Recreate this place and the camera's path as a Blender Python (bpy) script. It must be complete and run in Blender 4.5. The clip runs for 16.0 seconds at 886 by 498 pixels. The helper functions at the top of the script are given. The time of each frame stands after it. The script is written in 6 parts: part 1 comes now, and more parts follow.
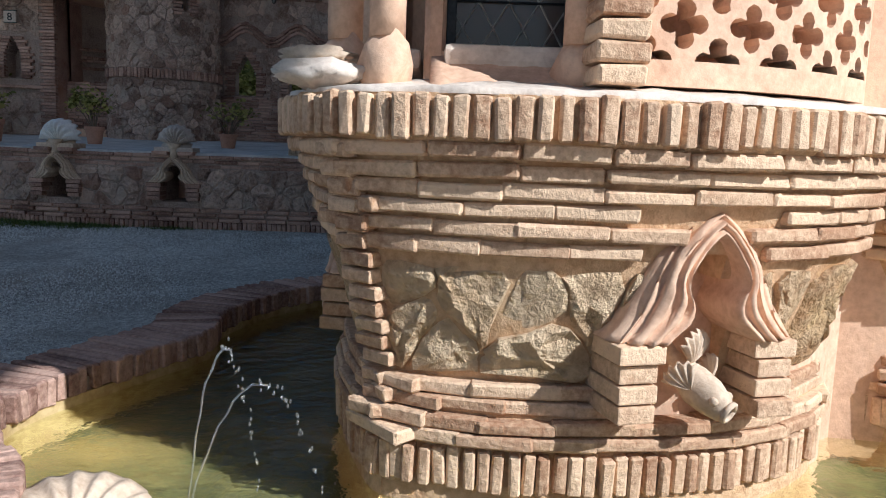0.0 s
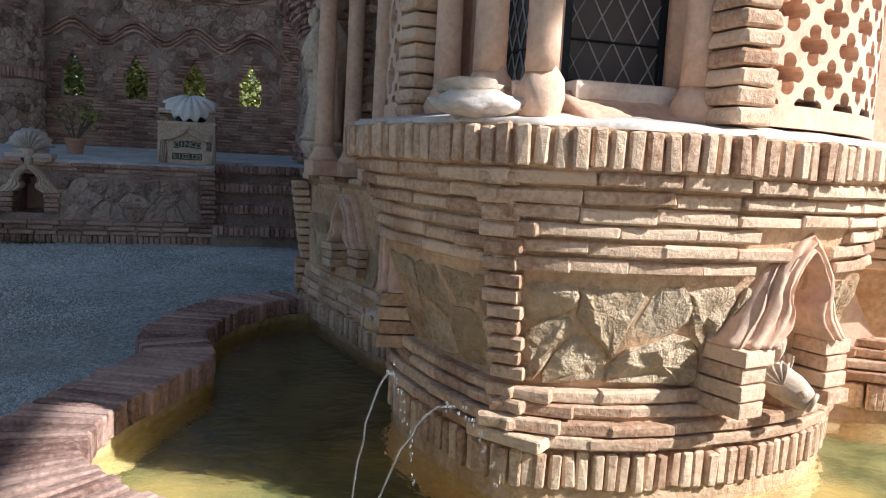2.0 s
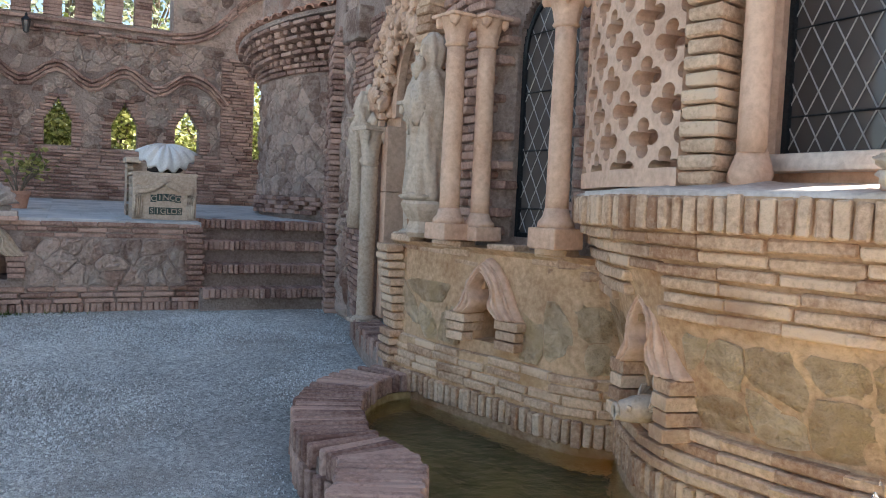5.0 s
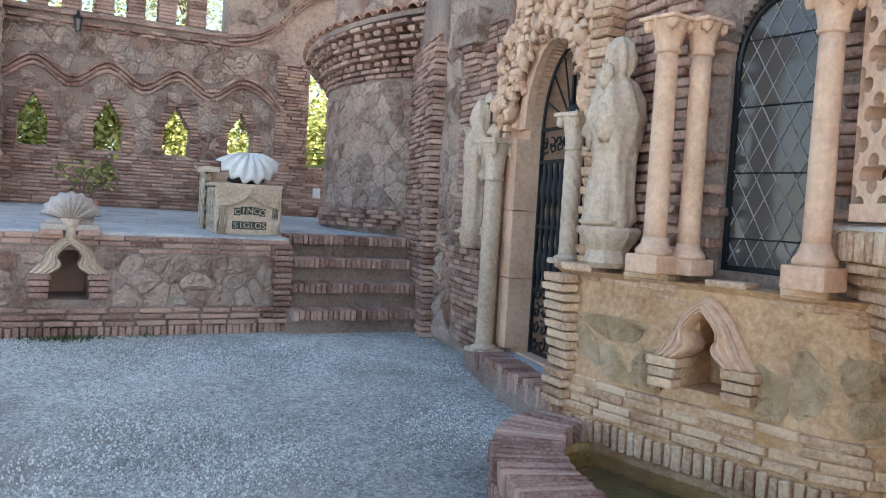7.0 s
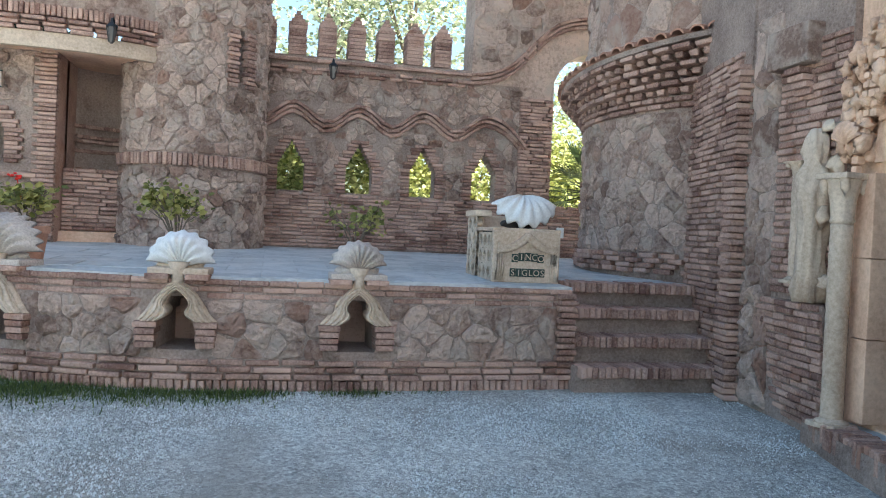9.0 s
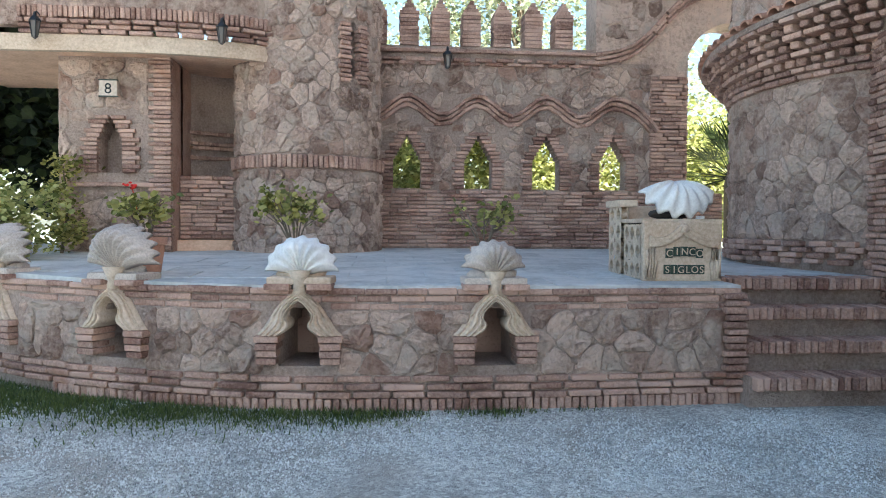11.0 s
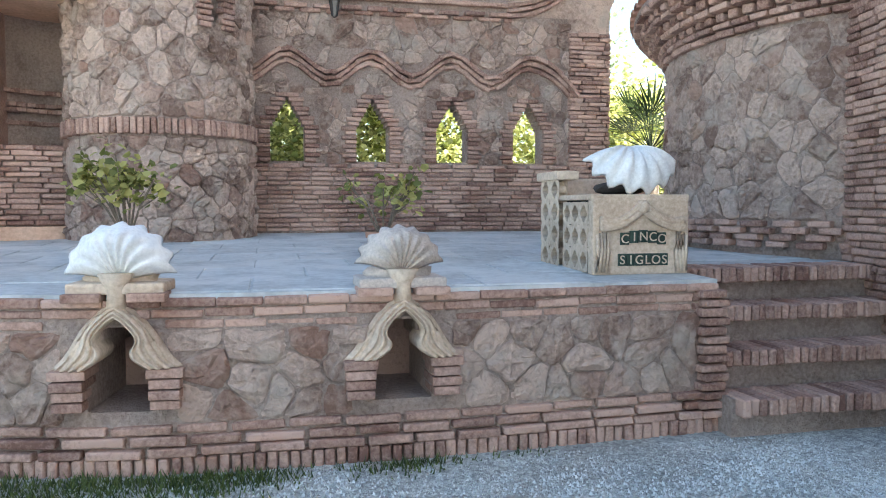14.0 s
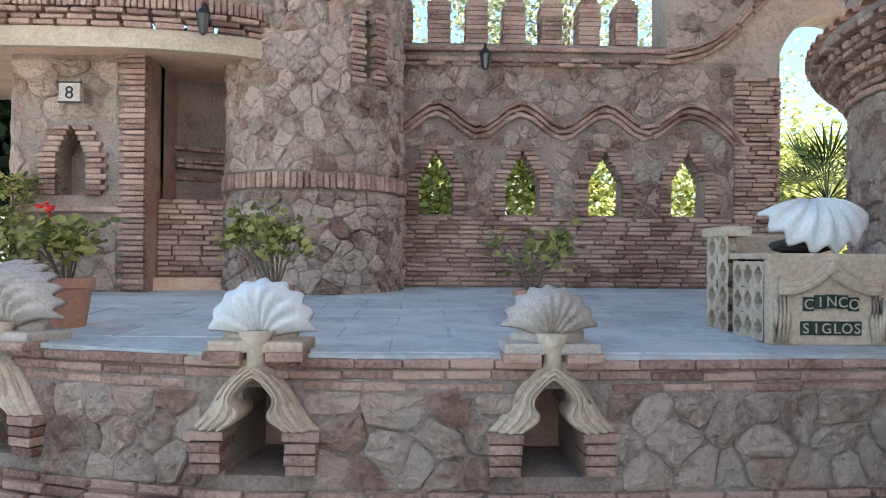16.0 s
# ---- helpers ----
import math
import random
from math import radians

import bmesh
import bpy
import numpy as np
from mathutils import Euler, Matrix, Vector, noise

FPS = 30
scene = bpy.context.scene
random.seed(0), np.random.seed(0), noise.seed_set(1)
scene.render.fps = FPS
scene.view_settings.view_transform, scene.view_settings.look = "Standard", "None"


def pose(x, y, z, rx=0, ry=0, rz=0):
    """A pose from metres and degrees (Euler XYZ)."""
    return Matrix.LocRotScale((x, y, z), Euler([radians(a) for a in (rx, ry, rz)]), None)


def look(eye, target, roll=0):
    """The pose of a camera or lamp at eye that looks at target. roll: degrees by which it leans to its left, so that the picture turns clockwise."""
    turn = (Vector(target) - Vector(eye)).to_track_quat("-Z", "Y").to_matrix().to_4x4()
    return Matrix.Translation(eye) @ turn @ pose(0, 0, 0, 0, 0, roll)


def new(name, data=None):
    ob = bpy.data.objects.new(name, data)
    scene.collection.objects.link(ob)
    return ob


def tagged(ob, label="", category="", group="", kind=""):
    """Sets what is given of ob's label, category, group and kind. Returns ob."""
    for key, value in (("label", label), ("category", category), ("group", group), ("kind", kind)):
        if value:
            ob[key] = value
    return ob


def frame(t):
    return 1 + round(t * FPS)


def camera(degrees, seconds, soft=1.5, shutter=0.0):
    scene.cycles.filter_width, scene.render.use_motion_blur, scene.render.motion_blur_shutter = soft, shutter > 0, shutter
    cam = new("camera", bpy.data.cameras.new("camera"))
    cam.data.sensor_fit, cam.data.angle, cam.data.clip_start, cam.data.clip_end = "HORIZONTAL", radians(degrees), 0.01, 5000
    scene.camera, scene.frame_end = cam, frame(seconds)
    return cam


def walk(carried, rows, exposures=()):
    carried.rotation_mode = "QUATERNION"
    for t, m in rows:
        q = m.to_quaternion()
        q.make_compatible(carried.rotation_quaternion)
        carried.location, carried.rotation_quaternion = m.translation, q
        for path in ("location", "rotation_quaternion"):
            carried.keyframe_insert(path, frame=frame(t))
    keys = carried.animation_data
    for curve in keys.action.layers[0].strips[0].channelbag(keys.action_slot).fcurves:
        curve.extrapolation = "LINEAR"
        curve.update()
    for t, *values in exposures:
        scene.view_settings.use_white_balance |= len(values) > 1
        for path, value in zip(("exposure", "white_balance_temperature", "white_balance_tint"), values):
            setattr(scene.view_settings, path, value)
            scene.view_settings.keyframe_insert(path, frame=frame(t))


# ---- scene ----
cam = camera(58.8, 16.0, soft=1.0)
METRES, EYE, TILT, LEAN, TURN = 8.0, 1.5, 0.0, 0.0, 0.0
ROWS = [
    (0.0, 0.0, 0.0, 0.0, 0.29, -7.61, -2.19),
    (0.5, -0.0449, -0.001, -0.0008, -7.38, -7.14, -1.65),
    (1.0, -0.0732, 0.0044, -0.0015, -10.99, -6.91, -3.68),
    (1.5, -0.1058, 0.0069, 0.0022, -12.89, -6.58, -3.29),
    (2.0, -0.1431, 0.0025, 0.0028, -15.09, -6.59, -3.12),
    (2.5, -0.17, 0.0136, 0.001, -17.57, -6.54, -3.69),
    (3.0, -0.1992, 0.0384, 0.0055, -18.71, -5.36, -3.09),
    (3.5, -0.2359, 0.0578, 0.006, -19.23, -3.79, -2.58),
    (6.0, -0.3598, 0.1854, 0.0117, -29.19, -3.04, -3.53),
    (6.5, -0.379, 0.2167, 0.0142, -28.47, -2.59, -4.82),
    (7.0, -0.4129, 0.251, 0.0151, -26.05, -2.71, -3.3),
    (7.5, -0.4336, 0.2913, 0.0155, -19.89, -2.68, -3.68),
    (8.0, -0.4495, 0.325, 0.018, -15.77, -2.51, -3.76),
    (8.5, -0.4757, 0.352, 0.0223, -15.36, -2.11, -3.06),
    (9.0, -0.4911, 0.3648, 0.0239, -12.48, -1.05, -2.66),
    (9.5, -0.4939, 0.383, 0.0234, -5.94, -1.4, -1.22),
    (12.0, -0.5105, 0.5252, 0.0263, -4.6, -1.86, -0.38),
    (12.5, -0.5103, 0.5621, 0.0253, -6.42, -2.31, -0.02),
    (13.0, -0.5097, 0.5954, 0.0297, -10.7, -2.59, 1.22),
    (13.5, -0.4942, 0.6294, 0.0272, -12.39, -3.22, 0.41),
    (14.0, -0.4841, 0.6581, 0.0256, -12.46, -3.06, 0.09),
    (14.5, -0.4813, 0.683, 0.0263, -12.64, -2.2, -0.2),
    (15.0, -0.4762, 0.6906, 0.028, -12.32, -1.17, -0.2),
    (15.5, -0.4774, 0.6946, 0.0299, -6.25, 0.23, -0.37),
    (16.0, -0.4788, 0.6957, 0.0301, -1.66, 0.63, -0.49),
]
EXPOSURES = [(0.0, 0.1, 5850, 6), (1.0, 0.30, 5850, 6), (2.0, 0.54, 5900, 6), (2.5, 0.7, 6100, 7), (3.5, 1.15, 6450, 10), (6.0, 2.38, 6500, 8), (7.0, 2.5, 6500, 7), (8.3, 2.52, 6350, 4), (9.0, 2.33, 6350, 3), (12.0, 2.5, 6400, 4), (14.5, 2.8, 6400, 4), (15.0, 2.75, 6400, 4), (15.5, 2.42, 6350, 4), (16.0, 2.36, 6350, 4)]
walk(cam, [(t, pose(0, 0, EYE, TILT, LEAN, TURN) @ pose(METRES * x, METRES * y, METRES * z, 90 + pitch, roll, yaw)) for t, x, y, z, yaw, pitch, roll in ROWS], EXPOSURES)

# ---- light ----
SUN_ELEV, SUN_AZ = 37.0, 126.0   # azimuth from +y towards +x
world = bpy.data.worlds.new("world")
scene.world = world
world.use_nodes = True
wn = world.node_tree
sky = wn.nodes.new("ShaderNodeTexSky")
sky.sky_type = "NISHITA"
sky.sun_disc = False
sky.sun_elevation, sky.sun_rotation = radians(SUN_ELEV), radians(SUN_AZ)
sky.air_density, sky.dust_density = 1.0, 1.5
wn.links.new(sky.outputs[0], wn.nodes["Background"].inputs[0])
wn.nodes["Background"].inputs[1].default_value = 0.075
sun = new("sun", bpy.data.lights.new("sun", "SUN"))
sun.data.energy, sun.data.angle, sun.data.color = 5.2, radians(0.5), (1.0, 0.965, 0.94)
ce = math.cos(radians(SUN_ELEV))
sun_dir = Vector((ce * math.sin(radians(SUN_AZ)), ce * math.cos(radians(SUN_AZ)), math.sin(radians(SUN_ELEV))))
sun.matrix_world = look(sun_dir * 40, (0, 0, 0))

# ---- materials ----


def surface(name, dark, light, rough=0.85, grain=40.0, stain=2.0, bump=0.3, pick=None, spread=0.5, patch=None, metal=0.0, dist=0.01, odd=None, chips=None):
    """Mottled surface: fine grain, wide stains, and a tone of its own for each piece (pick: 'object' or 'island')."""
    m = bpy.data.materials.new(name)
    m.use_nodes = True
    n, ln = m.node_tree.nodes, m.node_tree.links
    b = n["Principled BSDF"]
    b.inputs["Roughness"].default_value, b.inputs["Metallic"].default_value = rough, metal
    tc = n.new("ShaderNodeTexCoord")
    geo = n.new("ShaderNodeNewGeometry")
    fine, wide = n.new("ShaderNodeTexNoise"), n.new("ShaderNodeTexNoise")
    for t, s, d in ((fine, grain, 6.0), (wide, stain, 4.0)):
        t.inputs["Scale"].default_value, t.inputs["Detail"].default_value = s, d
        t.inputs["Roughness"].default_value = 0.65
        ln.new(geo.outputs["Position"], t.inputs["Vector"])
    add = n.new("ShaderNodeMath")
    add.operation = "MULTIPLY_ADD"
    add.inputs[1].default_value = 0.55
    ln.new(fine.outputs["Fac"], add.inputs[0])
    sc = n.new("ShaderNodeMath")
    sc.operation = "MULTIPLY"
    sc.inputs[1].default_value = 0.55
    ln.new(wide.outputs["Fac"], sc.inputs[0])
    ln.new(sc.outputs[0], add.inputs[2])
    fac = add.outputs[0]
    if pick:
        if pick == "object":
            rnd = n.new("ShaderNodeObjectInfo").outputs["Random"]
        else:
            rnd = geo.outputs["Random Per Island"]
        ma = n.new("ShaderNodeMath")
        ma.operation = "MULTIPLY_ADD"
        ma.inputs[1].default_value = spread
        ln.new(rnd, ma.inputs[0])
        off = n.new("ShaderNodeMath")
        off.operation = "ADD"
        off.inputs[1].default_value = -spread / 2
        ln.new(fac, ma.inputs[2])
        ln.new(ma.outputs[0], off.inputs[0])
        fac = off.outputs[0]
    ramp = n.new("ShaderNodeValToRGB")
    e = ramp.color_ramp.elements
    e[0].position, e[1].position = 0.39, 0.66
    e[0].color, e[1].color = (*dark, 1), (*light, 1)
    ln.new(fac, ramp.inputs[0])
    col = ramp.outputs[0]
    if odd and pick:
        colour, share = odd
        far = n.new("ShaderNodeMath")
        far.operation = "MULTIPLY"
        far.inputs[1].default_value = 7.31
        ln.new(rnd, far.inputs[0])
        frac = n.new("ShaderNodeMath")
        frac.operation = "FRACT"
        ln.new(far.outputs[0], frac.inputs[0])
        om = n.new("ShaderNodeMapRange")
        om.inputs["From Min"].default_value, om.inputs["From Max"].default_value = 1.0 - share, 1.0
        om.inputs["To Max"].default_value = 0.6
        ln.new(frac.outputs[0], om.inputs["Value"])
        ox = n.new("ShaderNodeMix")
        ox.data_type = "RGBA"
        ln.new(om.outputs[0], ox.inputs[0])
        ln.new(col, ox.inputs[6])
        ox.inputs[7].default_value = (*colour, 1)
        col = ox.outputs[2]
    if chips:
        vo = n.new("ShaderNodeTexVoronoi")
        vo.inputs["Scale"].default_value = chips
        ln.new(geo.outputs["Position"], vo.inputs["Vector"])
        vm = n.new("ShaderNodeMapRange")
        vm.inputs["To Min"].default_value, vm.inputs["To Max"].default_value = 0.55, 1.35
        ln.new(vo.outputs["Color"], vm.inputs["Value"])
        vx = n.new("ShaderNodeMix")
        vx.data_type, vx.blend_type = "RGBA", "MULTIPLY"
        vx.inputs[0].default_value = 1.0
        ln.new(col, vx.inputs[6])
        ln.new(vm.outputs[0], vx.inputs[7])
        col = vx.outputs[2]
    if patch:
        colour, scale, low, high = patch
        pt = n.new("ShaderNodeTexNoise")
        pt.inputs["Scale"].default_value, pt.inputs["Detail"].default_value = scale, 5
        ln.new(geo.outputs["Position"], pt.inputs["Vector"])
        pr = n.new("ShaderNodeMapRange")
        pr.inputs["From Min"].default_value, pr.inputs["From Max"].default_value = low, high
        ln.new(pt.outputs["Fac"], pr.inputs["Value"])
        mx = n.new("ShaderNodeMix")
        mx.data_type = "RGBA"
        ln.new(pr.outputs[0], mx.inputs[0])
        ln.new(col, mx.inputs[6])
        mx.inputs[7].default_value = (*colour, 1)
        col = mx.outputs[2]
    ln.new(col, b.inputs["Base Color"])
    bp = n.new("ShaderNodeBump")
    bp.inputs["Strength"].default_value, bp.inputs["Distance"].default_value = bump, dist
    ln.new(fine.outputs["Fac"], bp.inputs["Height"])
    ln.new(bp.outputs[0], b.inputs["Normal"])
    return m


def pair(name, dark, light, **kw):
    return surface(name, dark, light, pick="object", **kw), surface(name + "_joined", dark, light, pick="island", **kw)


BRICK = pair("brick", (0.198, 0.100, 0.074), (0.570, 0.372, 0.289), grain=45, bump=0.8, spread=0.22, patch=((0.34, 0.16, 0.10), 3.0, 0.6, 0.8))
OCHRE = pair("ochre_brick", (0.385, 0.206, 0.116), (0.813, 0.582, 0.391), grain=45, bump=0.9, spread=0.2, patch=((0.46, 0.27, 0.16), 2.5, 0.58, 0.8))
RUBBLE = pair("rubble", (0.269, 0.168, 0.126), (0.717, 0.531, 0.427), grain=22, bump=1.0, spread=0.26, patch=((0.56, 0.45, 0.37), 4.0, 0.5, 0.7), dist=0.06, odd=((0.34, 0.165, 0.11), 0.22))
POD_STONE = pair("ochre_stone", (0.407, 0.227, 0.102), (0.835, 0.628, 0.409), grain=14, bump=1.0, spread=0.2, patch=((0.62, 0.42, 0.22), 4.0, 0.52, 0.68), dist=0.10)
MORTAR = surface("mortar", (0.254, 0.172, 0.136), (0.565, 0.433, 0.358), grain=40, bump=1.0, dist=0.04)
POD_MORTAR = surface("ochre_mortar", (0.428, 0.227, 0.112), (0.770, 0.525, 0.316), grain=30, bump=0.8, patch=((0.45, 0.23, 0.08), 2.4, 0.55, 0.75), dist=0.02)
PLASTER = surface("pink_plaster", (0.578, 0.345, 0.228), (0.835, 0.572, 0.400), grain=30, stain=3, bump=0.35)
CREAM = surface("cream_stone", (0.44, 0.315, 0.22), (0.74, 0.595, 0.455), grain=35, bump=0.5)
WHITE_LEDGE = surface("white_ledge", (0.52, 0.41, 0.33), (0.80, 0.69, 0.59), grain=30, bump=0.5)
WHITE = surface("white_shell", (0.62, 0.60, 0.58), (0.86, 0.85, 0.83), grain=50, bump=0.2)
GREY_STONE = surface("grey_stone", (0.330, 0.275, 0.231), (0.638, 0.550, 0.484), grain=60, bump=0.5)
TERRA = surface("terracotta", (0.40, 0.19, 0.12), (0.58, 0.32, 0.22), grain=40, bump=0.2)
IRON = surface("iron", (0.012, 0.015, 0.018), (0.04, 0.045, 0.05), rough=0.5, metal=0.6, grain=80, bump=0.2)
LEAD = surface("lead", (0.30, 0.29, 0.27), (0.48, 0.46, 0.43), rough=0.5, metal=0.5)
# Near-black colour painted as the shade inside hollows and openings.
SHADE_PAINT = surface("painted_shade", (0.02, 0.015, 0.012), (0.05, 0.04, 0.035))
BARK = surface("bark", (0.10, 0.075, 0.05), (0.25, 0.19, 0.14), grain=60, bump=0.8)
GRAVEL = surface("gravel", (0.313, 0.313, 0.286), (0.821, 0.837, 0.785), grain=60, stain=0.8, bump=1.0, patch=((0.40, 0.37, 0.32), 1.3, 0.5, 0.75), dist=0.03, chips=42.0)
PEBBLE = surface("pebbles", (0.30, 0.305, 0.29), (0.74, 0.76, 0.74), pick="island", spread=0.4)
SLAB = surface("terrace_slab", (0.34, 0.355, 0.35), (0.58, 0.60, 0.59), grain=18, stain=3, bump=0.3, rough=0.65, patch=((0.66, 0.65, 0.62), 2.2, 0.5, 0.75))
PAVING = surface("paving", (0.34, 0.355, 0.35), (0.58, 0.60, 0.59), grain=18, stain=3, bump=0.3, rough=0.65, patch=((0.66, 0.65, 0.62), 2.2, 0.5, 0.75), pick="object", spread=0.16)
POOL_BED = surface("pool_bed", (0.07, 0.075, 0.03), (0.22, 0.20, 0.09), grain=8, bump=0.3, patch=((0.42, 0.30, 0.12), 1.2, 0.5, 0.7))
BASIN = surface("ochre_basin", (0.36, 0.23, 0.08), (0.66, 0.50, 0.26), grain=16, bump=0.3)


def leaves_mat(name, dark, light):
    m = surface(name, dark, light, rough=0.5, grain=12, stain=2, bump=0.0, pick="island", spread=0.8)
    b = m.node_tree.nodes["Principled BSDF"]
    ln = m.node_tree.links
    tr = m.node_tree.nodes.new("ShaderNodeBsdfTranslucent")
    mix = m.node_tree.nodes.new("ShaderNodeMixShader")
    mix.inputs[0].default_value = 0.45
    src = b.inputs["Base Color"].links[0].from_socket
    ln.new(src, tr.inputs[0])
    ln.new(b.outputs[0], mix.inputs[1])
    ln.new(tr.outputs[0], mix.inputs[2])
    ln.new(mix.outputs[0], m.node_tree.nodes["Material Output"].inputs[0])
    return m


LEAF_SUN = leaves_mat("sunny_leaves", (0.22, 0.25, 0.07), (0.56, 0.55, 0.22))
LEAF = leaves_mat("plant_leaves", (0.168, 0.176, 0.042), (0.504, 0.459, 0.156))
# Near-black leaf colour stands in for shade on trees that the sun reaches.
LEAF_DARKENED = leaves_mat("darkened_leaves", (0.012, 0.022, 0.008), (0.05, 0.07, 0.025))
LEAF_PALE = leaves_mat("pale_leaves", (0.22, 0.26, 0.14), (0.55, 0.56, 0.40))
GRASS = leaves_mat("grass_blades", (0.042, 0.075, 0.018), (0.154, 0.200, 0.048))
RED = surface("red_petals", (0.6, 0.01, 0.01), (0.8, 0.05, 0.03))


def glass_mat(name, colour, rough, alpha):
    m = bpy.data.materials.new(name)
    m.use_nodes = True
    b = m.node_tree.nodes["Principled BSDF"]
    b.inputs["Base Color"].default_value = (*colour, 1)
    b.inputs["Roughness"].default_value = rough
    b.inputs["Transmission Weight"].default_value = alpha
    b.inputs["IOR"].default_value = 1.33 if alpha > 0.8 else 1.45
    return m


GLASS = glass_mat("window_glass", (0.16, 0.14, 0.13), 0.12, 0.35)
WATER = glass_mat("water", (0.72, 0.76, 0.50), 0.03, 1.0)
wnodes, wlinks = WATER.node_tree.nodes, WATER.node_tree.links
wno = wnodes.new("ShaderNodeTexNoise")
wno.inputs["Scale"].default_value, wno.inputs["Detail"].default_value = 14.0, 3.0
wbp = wnodes.new("ShaderNodeBump")
wbp.inputs["Strength"].default_value, wbp.inputs["Distance"].default_value = 0.5, 0.03
wge = wnodes.new("ShaderNodeNewGeometry")
wlinks.new(wge.outputs["Position"], wno.inputs["Vector"])
wlinks.new(wno.outputs["Fac"], wbp.inputs["Height"])
wlinks.new(wbp.outputs[0], wnodes["Principled BSDF"].inputs["Normal"])
SPRAY = glass_mat("falling_water", (0.95, 0.97, 1.0), 0.08, 0.9)

# ---- tools ----
rng = random.Random(7)


def link_mesh(name, verts, faces, material, parent=None, smooth=False, origin=None):
    me = bpy.data.meshes.new(name)
    me.from_pydata(verts, [], faces)
    me.update()
    if material:
        me.materials.append(material)
    if smooth:
        me.polygons.foreach_set("use_smooth", [True] * len(me.polygons))
    ob = new(name, me)
    if origin is not None:
        ob.location = origin
    ob.parent = parent
    return ob


def part(name, bm, material, parent, label="", smooth=False):
    bmesh.ops.recalc_face_normals(bm, faces=bm.faces)
    me = bpy.data.meshes.new(name)
    bm.to_mesh(me)
    bm.free()
    me.materials.append(material)
    if smooth:
        me.polygons.foreach_set("use_smooth", [True] * len(me.polygons))
    ob = new(name, me)
    ob.parent = parent
    if label:
        ob["label"] = label
    return ob


def empty(name, m, label, category, group=""):
    ob = new(name)
    ob.matrix_world = m
    ob.empty_display_size = 0.1
    return tagged(ob, label, category, group)


def box(bm, x0, x1, y0, y1, z0, z1, bev=0.0):
    m = Matrix.LocRotScale(((x0 + x1) / 2, (y0 + y1) / 2, (z0 + z1) / 2), None, (x1 - x0, y1 - y0, z1 - z0))
    g = bmesh.ops.create_cube(bm, size=1, matrix=m)
    if bev:
        es = {e for v in g["verts"] for e in v.link_edges}
        bmesh.ops.bevel(bm, geom=list(es), offset=bev, segments=2, affect="EDGES", profile=0.6)
    return bm


def lathe(bm, profile, seg=20, x=0.0, y=0.0, twist=None):
    """profile: rows of radius, height. twist(a, z) gives a radius factor."""
    rings = []
    for r, z in profile:
        ring = []
        for i in range(seg):
            a = 2 * math.pi * i / seg
            rr = r * (twist(a, z) if twist else 1)
            ring.append(bm.verts.new((x + rr * math.cos(a), y + rr * math.sin(a), z)))
        rings.append(ring)
    for a, b in zip(rings, rings[1:]):
        for i in range(seg):
            j = (i + 1) % seg
            bm.faces.new((a[i], a[j], b[j], b[i]))
    bm.faces.new(rings[0][::-1])
    bm.faces.new(rings[-1])
    return bm


def tube(bm, pts, radius, seg=6, taper=1.0):
    pts = [Vector(p) for p in pts]
    rings = []
    for i, p in enumerate(pts):
        d = (pts[min(i + 1, len(pts) - 1)] - pts[max(i - 1, 0)])
        q = d.to_track_quat("Z", "Y")
        r = radius * (1 + (taper - 1) * i / max(1, len(pts) - 1))
        rings.append([bm.verts.new(p + q @ Vector((r * math.cos(2 * math.pi * k / seg), r * math.sin(2 * math.pi * k / seg), 0))) for k in range(seg)])
    for a, b in zip(rings, rings[1:]):
        for k in range(seg):
            bm.faces.new((a[k], a[(k + 1) % seg], b[(k + 1) % seg], b[k]))
    bm.faces.new(rings[0][::-1])
    bm.faces.new(rings[-1])
    return bm


def blob(bm, centre, size, rough=0.3, sub=2, freq=3.0):
    g = bmesh.ops.create_icosphere(bm, subdivisions=sub, radius=1.0)
    c, s = Vector(centre), Vector(size)
    for v in g["verts"]:
        k = 1 + rough * noise.noise(v.co * freq + c * 7)
        v.co = c + Vector((v.co.x * s.x, v.co.y * s.y, v.co.z * s.z)) * k
    return bm


